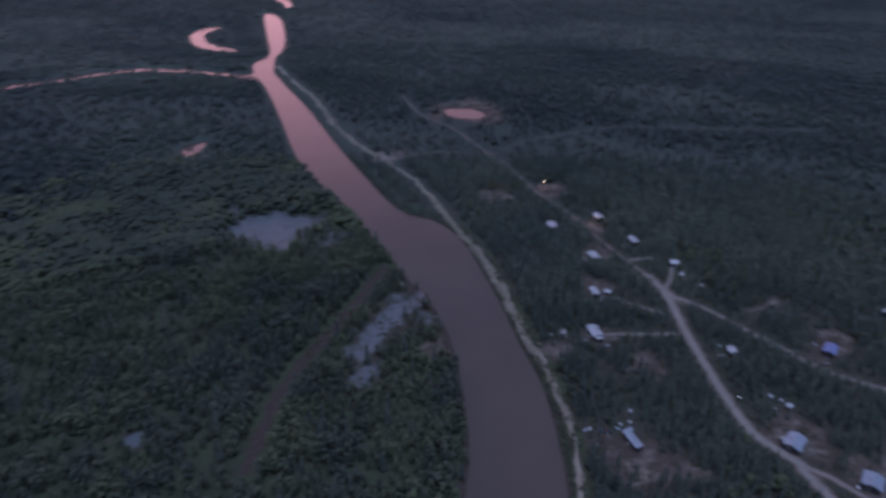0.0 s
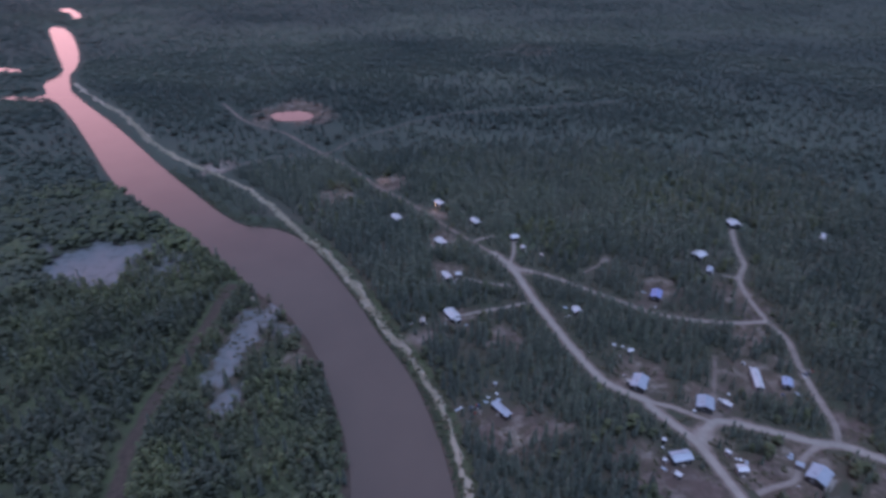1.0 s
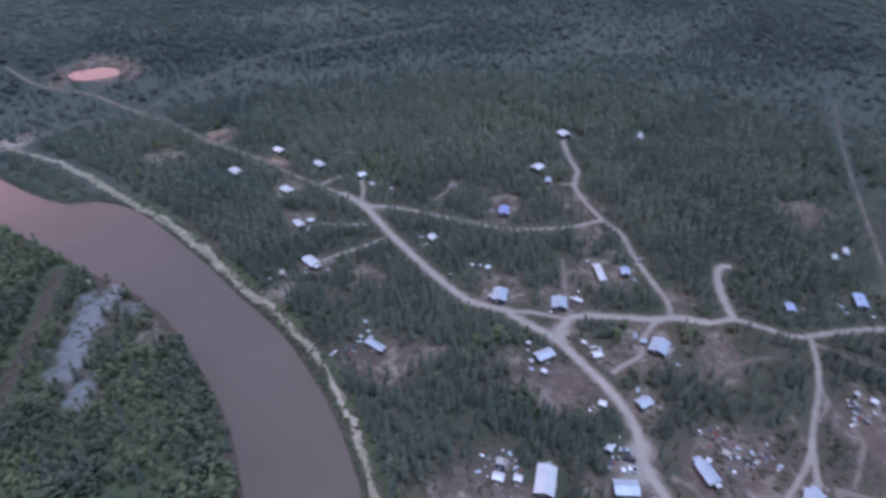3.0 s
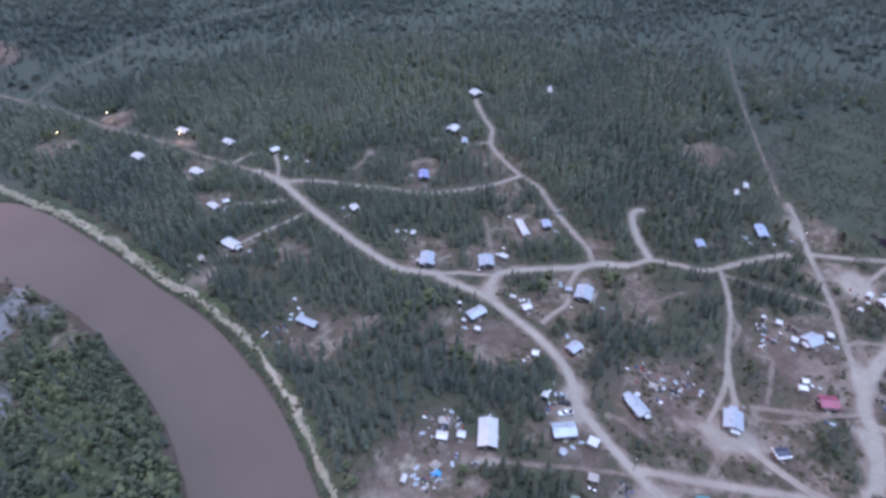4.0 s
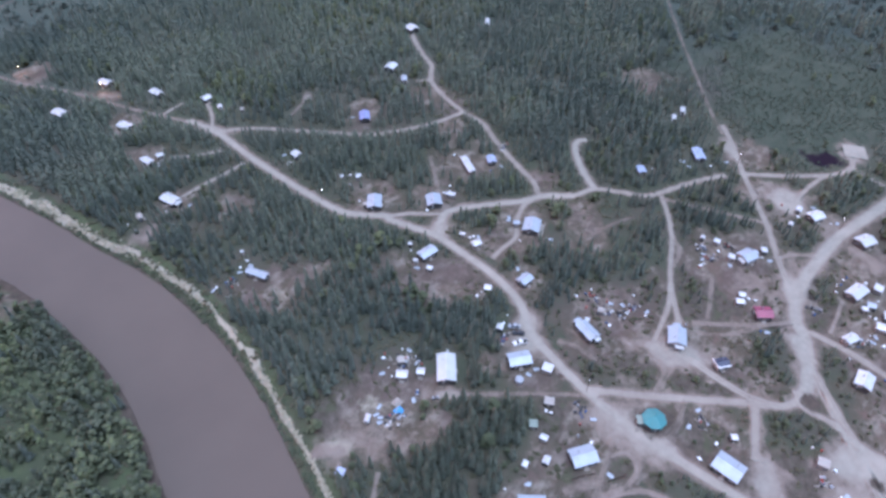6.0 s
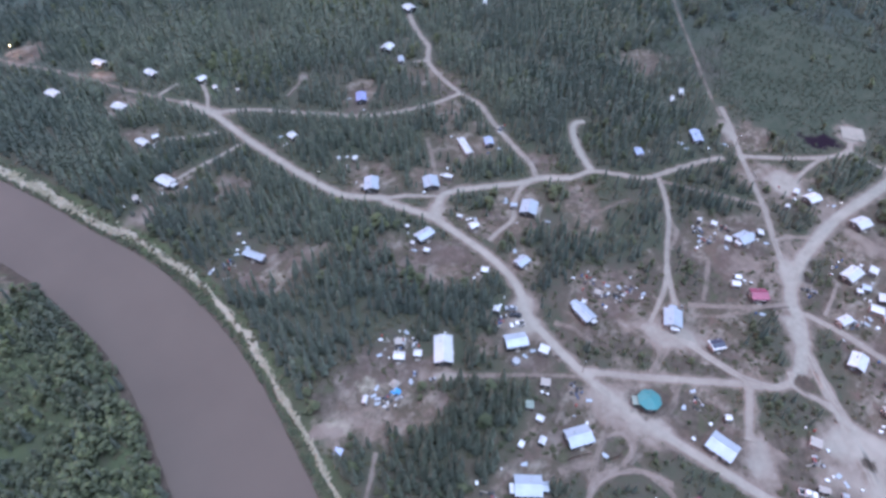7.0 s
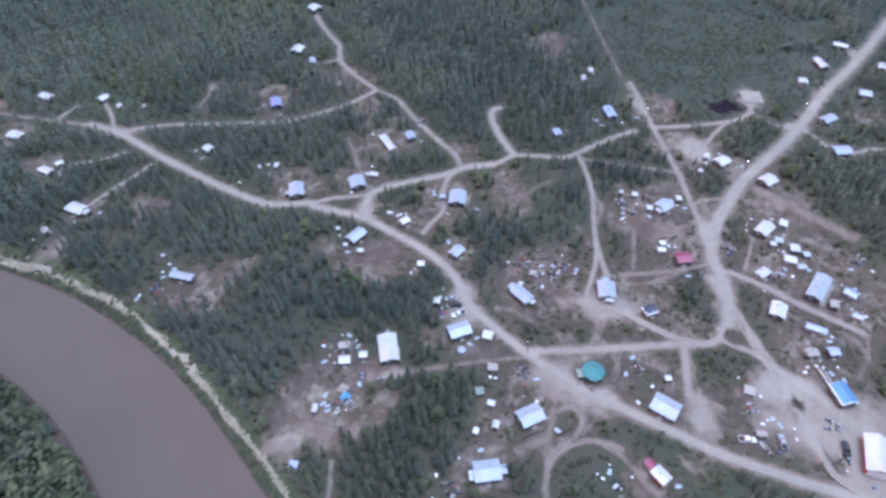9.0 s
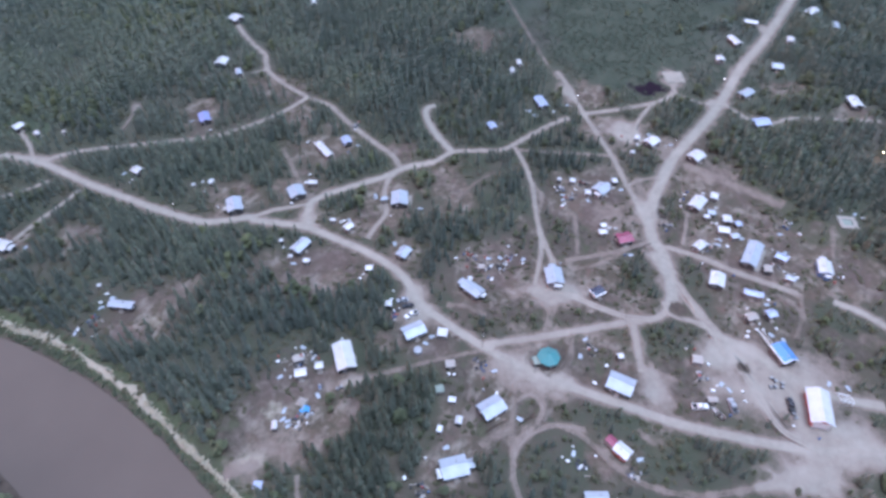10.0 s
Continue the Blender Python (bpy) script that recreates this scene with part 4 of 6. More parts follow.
def house(x, y, turn, L, D, h, roof, wall, extra=""):
    rng = random.Random(int(x * 7 + y * 13))
    more = {"annex": " and annex", "porch": " and plank porch", "trim": " and white eaves", "": ""}[extra]
    small = L < 5.2
    name = "cabin" if small else "house"
    home = thing(name, x, y, turn, f"{WALL_WORDS[wall]} with {ROOF_WORDS[roof]} roof{more}", "house", "village houses", L * 0.62)
    over = 0.45
    w, d, rise = L - 2 * over, D - 2 * over, max(0.5, D * 0.17)
    part("wall", gable_walls(w, d, h, rise * d / D), WALLS[wall], home)
    top = part("roof", gable_roof(L, d, h, rise * d / D, over), ROOFS[roof], home, ROOF_WORDS[roof] + " roof")
    part("ridge_cap", gable_roof(L + 0.06, 0.36, h + rise * d / D + 0.08, 0.06, 0, 0.05), ROOFS[roof], top)
    part("stove_pipe", PIPE, None, top, at=pose(w * rng.uniform(-0.3, 0.3), d * 0.2, h + rise * 0.45))
    for side in (-1, 1):
        for u in (-0.28, 0.28):
            if w > 3.5:
                window(home, w * u, side * (d / 2 + 0.03), 1.45, 0 if side < 0 else 180)
        window(home, side * (w / 2 + 0.03), 0.15 * d, 1.45, 90)
    part("door", DOOR, None, home, at=pose(0, -d / 2 - 0.04, 0.1))
    part("step", boxes((-0.8, 0.8, -d / 2 - 1.0, -d / 2 - 0.1, 0, 0.16), (-0.7, 0.7, -d / 2 - 0.6, -d / 2 - 0.1, 0.16, 0.32)), PLANK, home)
    if extra == "annex":
        aw, ad = w * 0.34, 2.0
        part("annex_wall", boxes((w / 2, w / 2 + ad, -aw / 2, aw / 2, -0.2, h - 0.35)), WALLS[wall], home)
        bm = gable_roof(ad + 0.4, aw, h - 0.35, 0.35, 0.3)
        bmesh.ops.translate(bm, verts=bm.verts, vec=(w / 2 + ad / 2 + 0.25, 0, 0))
        part("annex_roof", bm, ROOFS["white" if roof == "white" else "pale"], home)
        part("entry_wall", boxes((-w / 2 - 1.5, -w / 2, -d * 0.32, d * 0.05, -0.2, h - 0.5)), WALLS[wall], home)
        part("entry_roof", boxes((-w / 2 - 1.8, -w / 2 - 0.02, -d * 0.4, d * 0.13, h - 0.5, h - 0.38)), ROOFS["white"], home)
    if extra == "porch":
        y0 = -d / 2 - 1.9
        part("porch_deck", boxes(*[(-w / 2, w / 2, y0 + k * 0.23, y0 + k * 0.23 + 0.2, 0.28, 0.36) for k in range(8)]), PLANK, home)
        for u in (-0.48, -0.16, 0.16, 0.48):
            part("porch_post", boxes((w * u - 0.06, w * u + 0.06, y0 + 0.1, y0 + 0.22, -0.1, 1.3)), PLANK, home)
        part("porch_rail", boxes((-w / 2, w / 2, y0 + 0.12, y0 + 0.2, 1.2, 1.3)), PLANK, home)
    if extra == "trim":
        part("eave_board", boxes((-L / 2, L / 2, -D / 2 - 0.24, -D / 2 + 0.22, h - 0.25, h + 0.08)), WHITE, home)
        part("gable_board", boxes((-L / 2 - 0.25, -L / 2 + 0.12, -D / 2, D / 2, h - 0.1, h + 0.25)), WHITE, home)
    return home


def shed(x, y, turn, L, D, roof):
    rng = random.Random(int(x * 11 + y * 5))
    ob = thing("shed", x, y, turn + rng.uniform(-14, 14), f"small board shed with a {ROOF_WORDS[roof]} roof", "shed", "village sheds", L * 0.7)
    h = rng.uniform(1.7, 2.1)
    o = 0.18
    if rng.random() < 0.5:
        part("wall", gable_walls(L - 2 * o, D - 2 * o, h, 0.35), WALLS["grey" if rng.random() < 0.6 else "log"], ob)
        part("roof", gable_roof(L, D - 2 * o, h, 0.35, o, 0.08), ROOFS[roof], ob)
    else:
        part("wall", boxes((-L / 2 + o, L / 2 - o, -D / 2 + o, D / 2 - o, -0.2, h)), WALLS["grey" if rng.random() < 0.6 else "log"], ob)
        bm = boxes((-L / 2, L / 2, -D / 2, D / 2, h, h + 0.09))
        bmesh.ops.rotate(bm, verts=bm.verts, cent=(0, 0, h + 0.1), matrix=Matrix.Rotation(radians(3), 3, "X"))
        part("roof", bm, ROOFS[roof], ob)
    part("door", boxes((-0.4, 0.4, -D / 2 + o - 0.05, -D / 2 + o + 0.02, 0, 1.6)), PLANK, ob)


def round_hall(x, y, r):
    """An eight-sided log hall under a teal hip roof."""
    hall = thing("community_hall", x, y, 20, "eight-sided log hall with a teal metal hip roof on dark earth", "hall", reach=r + 2.5)
    bm = bmesh.new()
    bmesh.ops.create_cone(bm, cap_ends=True, segments=8, radius1=r - 0.6, radius2=r - 0.6, depth=3.2, matrix=Matrix.Translation((0, 0, 1.3)))
    part("wall", bm, WALLS["log"], hall)
    for k in range(8):
        bm = bmesh.new()
        a0, a1 = k * math.pi / 4, (k + 1) * math.pi / 4
        low = [(math.cos(a) * r, math.sin(a) * r, 2.75) for a in (a0, a1)]
        high = [(math.cos(a) * 0.5, math.sin(a) * 0.5, 4.6) for a in (a1, a0)]
        ring = [bm.verts.new(p) for p in low + high]
        under = [bm.verts.new((p[0], p[1], p[2] - 0.12)) for p in low + high]
        bm.faces.new(ring)
        bm.faces.new(under[::-1])
        for i in range(4):
            bm.faces.new((ring[i], under[i], under[(i + 1) % 4], ring[(i + 1) % 4]))
        part("roof_panel", bm, ROOFS["teal"], hall)
    bm = bmesh.new()
    drum(bm, 0, 0, 4.5, 5.0, 0.55, 8, r2=0.3)
    part("smoke_vent", bm, ROOFS["teal"], hall)
    for k in range(0, 8, 2):
        a = (k + 0.5) * math.pi / 4
        q = (r - 0.6) * math.cos(math.pi / 8) + 0.03
        window(hall, math.cos(a) * q, math.sin(a) * q, 1.5, math.degrees(a) + 90)
    a = 2.5 * math.pi / 4
    q = (r - 0.6) * math.cos(math.pi / 8)
    at = pose(math.cos(a) * q, math.sin(a) * q, 0, 0, 0, math.degrees(a) - 90)
    part("entry_wall", boxes((-1.3, 1.3, -0.1, 1.9, -0.2, 2.1)), WALLS["log"], hall, at=at)
    part("entry_roof", boxes((-1.6, 1.6, 0.3, 2.3, 2.1, 2.24)), ROOFS["moss"], hall, "mossy board entry roof", at=at)
    part("door", DOOR, None, hall, at=at @ pose(0, 1.94, 0.05))


def blue_store(x, y, turn, L, D):
    shop = thing("store", x, y, turn, "log store with a bright blue metal roof and white eaves", "store", reach=L * 0.7)
    w, d, rise, h = L - 0.9, D - 0.9, 0.8, 3.0
    part("wall", gable_walls(w, d, h, rise), WALLS["log"], shop)
    part("roof", gable_roof(L - 0.5, d, h, rise, 0.25), ROOFS["blue"], shop, "bright blue metal roof")
    part("eave_board", boxes((-L / 2, L / 2, d / 2 + 0.2, d / 2 + 0.75, h - 0.35, h - 0.12)), WHITE, shop)
    for side, paint in ((-1, WHITE), (1, PLANK)):
        bm = gable_roof(0.32 if side < 0 else 0.16, d, h, rise, 0.3, 0.16)
        bmesh.ops.translate(bm, verts=bm.verts, vec=(side * (L / 2 - 0.1), 0, 0.01))
        part("barge_board", bm, paint, shop)
    for side in (-1, 1):
        for u in (-0.28, 0.28):
            window(shop, w * u, side * (d / 2 + 0.03), 1.6, 0)
    part("door", DOOR, None, shop, at=pose(w / 2 + 0.04, 0, 0.1, 0, 0, 90))
    part("stove_pipe", PIPE, None, shop, at=pose(-w * 0.3, 0.8, h + 0.5))


def red_garage(x, y, turn, L, D):
    g = thing("garage", x, y, turn, "large red-walled garage with a white metal roof and big doors", "garage", reach=L * 0.65)
    w, d, rise, h = L - 0.8, D - 1.8, 1.2, 3.3
    part("wall", gable_walls(w, d, h, rise), WALLS["red"], g)
    part("roof", gable_roof(L, d, h, rise, 0.9), ROOFS["white"], g, "white ribbed metal roof")
    part("ridge_cap", gable_roof(L + 0.06, 0.5, h + rise + 0.1, 0.08, 0, 0.06), ROOFS["white"], g)
    for u in (-0.24, 0.24):
        bm = boxes(*[(-w / 2 - 0.08, -w / 2 + 0.02, d * u - 1.3, d * u + 1.3, 0.05 + k * 0.62, 0.62 + k * 0.62) for k in range(5)])
        part("overhead_door", bm, WHITE, g)
    for u in (-0.3, 0.0, 0.3):
        window(g, w * u, d / 2 + 0.03, 2.0, 0)
        window(g, w * u, -d / 2 - 0.03, 2.0, 0)


# ---- vehicles and small things ----


def wheel(parent, x, y, r=0.36):
    bm = bmesh.new()
    drum(bm, 0, 0, 0, 0.24, r, 14, "Y")
    tyre = part("wheel", bm, RUBBER, parent, at=pose(x, y, r))
    bm = bmesh.new()
    drum(bm, 0, 0, 0, 0.26, r * 0.55, 10, "Y")
    part("rim", bm, STEEL, tyre)


def pickup_truck(x, y, turn, paint):
    ob = thing("pickup_truck", x, y, turn, f"{paint} pickup truck parked on gravel", "truck", "parked vehicles", 2.8)
    part("body", boxes((-2.6, 2.6, -0.93, 0.93, 0.42, 0.95), (1.15, 2.55, -0.88, 0.88, 0.95, 1.12), bevel=0.06), PAINTS[paint], ob)
    bm = boxes((-0.9, 1.15, -0.86, 0.86, 0.95, 1.75))
    bm.verts.ensure_lookup_table()
    for v in bm.verts:
        if v.co.z > 1.5:
            v.co.x = -0.75 if v.co.x < 0 else 0.55
            v.co.y *= 0.86
    part("cab", bm, PAINTS[paint], ob)
    for s in (-1, 1):
        part("side_window", boxes((-0.62, 0.55, s * 0.8 - 0.035, s * 0.8 + 0.035, 1.12, 1.56)), GLASS, ob)
        part("bed_side", boxes((-2.58, -0.92, s * 0.88 - 0.05, s * 0.88 + 0.05, 0.95, 1.25)), PAINTS[paint], ob)
        wheel(ob, 1.65, s * 0.86)
        wheel(ob, -1.6, s * 0.86)
        part("headlight", boxes((2.58, 2.64, s * 0.66 - 0.16, s * 0.66 + 0.16, 0.72, 0.9)), WHITE, ob)
    bm = boxes((0, 0.06, -0.72, 0.72, 0, 0.72))
    part("windscreen", bm, GLASS, ob, at=pose(1.1, 0, 1.06, 0, -40, 0))
    part("tailgate", boxes((-2.6, -2.5, -0.86, 0.86, 0.95, 1.25)), PAINTS[paint], ob)
    part("bed_floor", boxes((-2.5, -0.92, -0.82, 0.82, 0.955, 0.99)), RUBBER, ob)


def car(x, y, turn, paint):
    ob = thing("car", x, y, turn, f"{paint} car parked beside the road", "car", "parked vehicles", 2.4)
    part("body", boxes((-2.15, 2.15, -0.86, 0.86, 0.35, 0.9), bevel=0.12), PAINTS[paint], ob)
    bm = boxes((-1.6, 1.0, -0.78, 0.78, 0.9, 1.45))
    for v in bm.verts:
        if v.co.z > 1.2:
            v.co.x = -1.15 if v.co.x < 0 else 0.4
            v.co.y *= 0.84
    part("greenhouse", bm, GLASS, ob)
    part("roof_panel", boxes((-1.15, 0.4, -0.66, 0.66, 1.45, 1.5)), PAINTS[paint], ob)
    for s in (-1, 1):
        wheel(ob, 1.35, s * 0.78, 0.32)
        wheel(ob, -1.3, s * 0.78, 0.32)
        part("headlight", boxes((2.1, 2.18, s * 0.6 - 0.15, s * 0.6 + 0.15, 0.6, 0.75)), WHITE, ob)


def quad_bike(x, y, turn, paint):
    ob = thing("quad_bike", x, y, turn, f"{paint} four-wheeled utility bike with racks", "quad bike", "parked vehicles", 1.5)
    part("body", boxes((-0.9, 0.9, -0.3, 0.3, 0.45, 0.75), (-0.5, 0.3, -0.2, 0.2, 0.75, 0.92), bevel=0.05), PAINTS[paint], ob)
    for u in (-0.75, 0.75):
        part("rack", boxes((u - 0.35, u + 0.35, -0.42, 0.42, 0.82, 0.87)), STEEL, ob)
        for s in (-1, 1):
            wheel(ob, u, s * 0.48, 0.3)
    part("handlebar", boxes((0.35, 0.42, -0.4, 0.4, 1.0, 1.06)), STEEL, ob)


def skiff(x, y, turn, paint):
    ob = thing("skiff", x, y, turn, f"{paint} flat-bottomed river skiff pulled up on land", "boat", "boats", 2.6)
    bm = bmesh.new()
    rows = []
    for u, half, lift in ((-2.6, 0.75, 0.0), (0.4, 0.85, 0.0), (1.8, 0.6, 0.12), (2.7, 0.12, 0.35)):
        rows.append([bm.verts.new(p) for p in ((u, -half, 0.75), (u, -half * 0.8, 0.18 + lift), (u, half * 0.8, 0.18 + lift), (u, half, 0.75))])
    for a, b in zip(rows, rows[1:]):
        for k in range(3):
            bm.faces.new((a[k], b[k], b[k + 1], a[k + 1]))
    bm.faces.new(rows[0])
    bm.faces.new(rows[-1])
    bmesh.ops.solidify(bm, geom=bm.faces[:], thickness=0.06)
    part("hull", bm, PAINTS[paint], ob)
    for u in (-1.6, -0.2, 1.1):
        part("thwart", boxes((u - 0.16, u + 0.16, -0.68, 0.68, 0.55, 0.6)), PLANK, ob)
    part("outboard_motor", boxes((-2.95, -2.62, -0.16, 0.16, 0.35, 1.15), bevel=0.05), PAINTS["black"], ob)
    part("cradle", boxes((-1.8, -1.6, -0.7, 0.7, 0, 0.2), (1.2, 1.4, -0.5, 0.5, 0, 0.25)), PLANK, ob)


def scrap_heap(x, y, turn, seed):
    """Boards, sheets and drums left in a yard."""
    rng = random.Random(seed)
    ob = thing("scrap_heap", x, y, turn, "heap of boards, tyres, roofing sheets and drums on dirt", "scrap heap", "yard clutter", 2.6)
    for k in range(rng.randint(12, 18)):
        a, r = rng.uniform(0, 6.28), rng.uniform(0.2, 3.0)
        at = pose(r * math.cos(a), r * math.sin(a), 0.03 + 0.025 * k, rng.uniform(-4, 4), rng.uniform(-4, 4), rng.uniform(0, 180))
        pick = rng.random()
        if pick < 0.26:
            bm = bmesh.new()
            drum(bm, 0, 0, 0, 0.26, 0.42, 12)
            part("tyre", bm, RUBBER, ob, at=at)
        elif pick < 0.42:
            part("crate", boxes((-0.45, 0.45, -0.35, 0.35, 0, 0.5), bevel=0.02), PAINTS[rng.choice(("black", "black", "grey"))], ob, at=at)
        elif pick < 0.66:
            part("board", boxes((-1.1, 1.1, -0.14, 0.14, 0, 0.07)), PLANK, ob, at=at)
        elif pick < 0.84:
            part("roofing_sheet", boxes((-0.7, 0.7, -0.4, 0.4, 0, 0.05)), ROOFS[rng.choice(("tan", "dark", "dark", "white"))], ob, at=at)
        else:
            bm = bmesh.new()
            drum(bm, 0, 0, 0, 0.88, 0.3, 10)
            part("drum", bm, PAINTS[rng.choice(("white", "blue", "grey", "red"))], ob, at=pose(r * math.cos(a), r * math.sin(a), 0))


def tote(x, y, turn, w, paint):
    ob = thing("plastic_tote", x, y, turn, f"{paint} storage crate with a lid in a yard", "crate", "yard clutter", 0.8)
    part("body", boxes((-w / 2, w / 2, -w / 3, w / 3, 0, w * 0.55), bevel=0.03), PAINTS[paint], ob)
    part("lid", boxes((-w / 2 - 0.04, w / 2 + 0.04, -w / 3 - 0.04, w / 3 + 0.04, w * 0.55, w * 0.55 + 0.07)), WHITE, ob)


def yard_lamp(x, y, glow, word, size, tall=5.5):
    ob = thing("street_lamp", x, y, 20, f"wooden pole street lamp with a lit {word} bulb", "street lamp", "street lamps", 2.6)
    bm = bmesh.new()
    drum(bm, 0, 0, -0.3, tall, 0.11, 8, r2=0.08)
    part("pole", bm, BARK, ob)
    part("arm", boxes((0, 1.0, -0.03, 0.03, tall - 0.25, tall - 0.18)), STEEL, ob)
    bm = bmesh.new()
    drum(bm, 1.0, 0, tall - 0.42, tall - 0.2, 0.24, 10, r2=0.14)
    lamp = part("lamp_head", bm, STEEL, ob)
    bm = bmesh.new()
    bmesh.ops.create_icosphere(bm, subdivisions=1, radius=size, matrix=Matrix.Translation((1.0, 0, tall - 0.55)))
    part("bulb", bm, glow, lamp, "glowing bulb")


def fuel_tank(x, y, turn, r):
    ob = thing("fuel_tank", x, y, turn, "round pale grey fuel tank on timber skids", "tank", reach=r + 0.8)
    bm = bmesh.new()
    drum(bm, 0, 0, 0.25, 1.6, r, 16)
    drum(bm, 0, 0, 1.6, 1.8, r, 16, r2=r * 0.5)
    part("shell", bm, PAINTS["grey"], ob)
    part("skid", boxes((-r, r, -0.6, -0.4, 0, 0.25), (-r, r, 0.4, 0.6, 0, 0.25)), PLANK, ob)


def entry_ramp(x, y, turn, L):
    ob = thing("ramp", x, y, turn, "long weathered plank ramp with pale rails beside the store", "ramp", reach=2.5)
    for k in range(int(L / 0.5)):
        part("plank", boxes((-L / 2 + 0.5 * k, -L / 2 + 0.5 * k + 0.46, -0.7, 0.7, 0.5, 0.58)), PLANK, ob)
    for s in (-1, 1):
        part("rail", boxes((-L / 2, L / 2, s * 0.72 - 0.06, s * 0.72 + 0.06, 1.25, 1.36)), WHITE, ob)
        for u in (-0.48, -0.16, 0.16, 0.48):
            part("post", boxes((L * u - 0.06, L * u + 0.06, s * 0.72 - 0.06, s * 0.72 + 0.06, -0.2, 1.25)), WALLS["log"], ob)


def pole_frame(x, y, turn):
    ob = thing("pole_frame", x, y, turn, "white pole frame of a lean-to beside the garage", "frame", reach=2.5)
    for k in range(4):
        part("rafter", boxes((-2.2, 2.2, -0.08, 0.08, -0.08, 0.08)), WHITE, ob, at=pose(0, -1.8 + 1.2 * k, 1.5, 0, 25, 0))
        part("post", boxes((-2.08, -1.92, -1.88 + 1.2 * k, -1.72 + 1.2 * k, -0.2, 2.4)), WHITE, ob)
    part("purlin", boxes((-2.1, -1.9, -1.9, 1.9, 2.38, 2.52)), WHITE, ob)
    part("sill", boxes((1.8, 2.0, -1.9, 1.9, 0, 0.6)), WHITE, ob)


def foundation(x, y, turn, L):
    ob = thing("foundation", x, y, turn, "square pale plank foundation without a house", "foundation", reach=L * 0.7)
    for k in range(4):
        at = pose(0, 0, 0, 0, 0, 90 * k)
        part("footing", boxes((-L / 2, L / 2 - 1.8, -L / 2, -L / 2 + 1.7, -0.1, 0.35)), PLANK, ob, at=at)
    part("floor", boxes((-L / 2 + 1.8, L / 2 - 1.8, -L / 2 + 1.8, L / 2 - 1.8, -0.1, 0.2)), ROOFS["moss"], ob)


def tarp_heap(x, y, cover, label):
    """A covered heap, slumped towards its rim."""
    rng = random.Random(int(x * 3 + y))
    ob = thing("tarp_heap", x, y, rng.uniform(0, 90), label, "tarp", reach=1.6)
    bm = bmesh.new()
    bmesh.ops.create_grid(bm, x_segments=9, y_segments=9, size=1.5)
    for v in bm.verts:
        q = math.hypot(v.co.x, v.co.y) / 1.5
        v.co.z = max(0.03, 0.95 * (1 - q * q) + rng.uniform(-0.12, 0.12))
    bmesh.ops.solidify(bm, geom=bm.faces[:], thickness=0.03)
    part("cover", bm, cover, ob)
    part("pallet", boxes(*[(-0.9, 0.9, k * 0.3 - 0.65, k * 0.3 - 0.45, 0.0, 0.12) for k in range(5)]), PLANK, ob)


def clutter(x, y, reach, seed):
    """Crates, drums and sheets about a house."""
    rng = random.Random(seed)
    lead = rng.uniform(0, 6.28)
    for k in range(rng.randint(2, 5)):
        a, r = lead + rng.gauss(0, 0.7), reach + rng.uniform(0.8, 4.5)
        px, py = x + r * math.cos(a), y + r * math.sin(a)
        if any((px - q[0]) ** 2 + (py - q[1]) ** 2 < (q[2] + 0.6) ** 2 for q in TAKEN):
            continue
        if road_field(np.array([[px, py]]))[0][0] > 0.2:
            continue
        pick = rng.random()
        if pick < 0.55:
            tote(px, py, rng.uniform(0, 180), rng.uniform(0.4, 1.3), rng.choice(("white", "white", "white", "grey", "black", "black", "black", "red")))
        elif pick < 0.8:
            sheet_pile(px, py, rng.uniform(0, 180), rng)
        else:
            oil_drum(px, py, rng)


def sheet_pile(x, y, turn, rng):
    ob = thing("sheet_pile", x, y, turn, "small pile of pale roofing sheets on the dirt", "sheet pile", "yard clutter", 1.0)
    for k in range(3):
        part("roofing_sheet", boxes((-0.9, 0.9, -0.45, 0.45, 0, 0.05)), ROOFS["pale"], ob, at=pose(rng.uniform(-0.2, 0.2), rng.uniform(-0.2, 0.2), 0.02 + 0.06 * k, 0, 0, rng.uniform(-14, 14)))


def oil_drum(x, y, rng):
    paint = rng.choice(("white", "blue", "grey", "red"))
    ob = thing("oil_drum", x, y, 0, f"{paint} steel oil drum standing in a yard", "drum", "yard clutter", 0.6)
    bm = bmesh.new()
    drum(bm, 0, 0, 0, 0.88, 0.31, 12)
    part("shell", bm, PAINTS[paint], ob)
    bm = bmesh.new()
    drum(bm, 0, 0, 0.28, 0.33, 0.33, 12)
    drum(bm, 0, 0, 0.57, 0.62, 0.33, 12)
    part("hoop", bm, PAINTS[paint], ob)


house(94.8, 33.2, -30, 8.0, 6.3, 2.5, "pale", "log")
house(72.2, 34.7, -48, 8.0, 6.5, 2.5, "pale", "log", "annex")
house(154.5, 35.5, 30, 7.8, 6.4, 2.5, "pale", "grey", "annex")
house(121.7, 0.2, -90, 8.4, 6.9, 2.5, "pale", "log")
house(100.0, -7.1, 71, 5.1, 4.1, 2.5, "white", "red")
house(82.9, -4.8, -62, 6.8, 3.8, 2.5, "pale", "log")
house(109.0, 69.2, -35, 7.8, 5.7, 2.5, "pale", "log")
house(89.2, 84.5, 45, 11.1, 6.5, 2.5, "white", "log")
house(77.2, 93.4, -50, 3.9, 3.1, 2.5, "white", "grey")
house(82.3, 89.7, -51, 2.8, 2.6, 2.5, "white", "grey")
house(129.6, 165.9, 47, 8.5, 6.3, 2.5, "pale", "log")
house(148.0, 148.2, 53, 7.3, 6.7, 2.5, "pale", "log")
house(164.6, 107.7, 29, 8.2, 7.0, 2.5, "pale", "log", "porch")
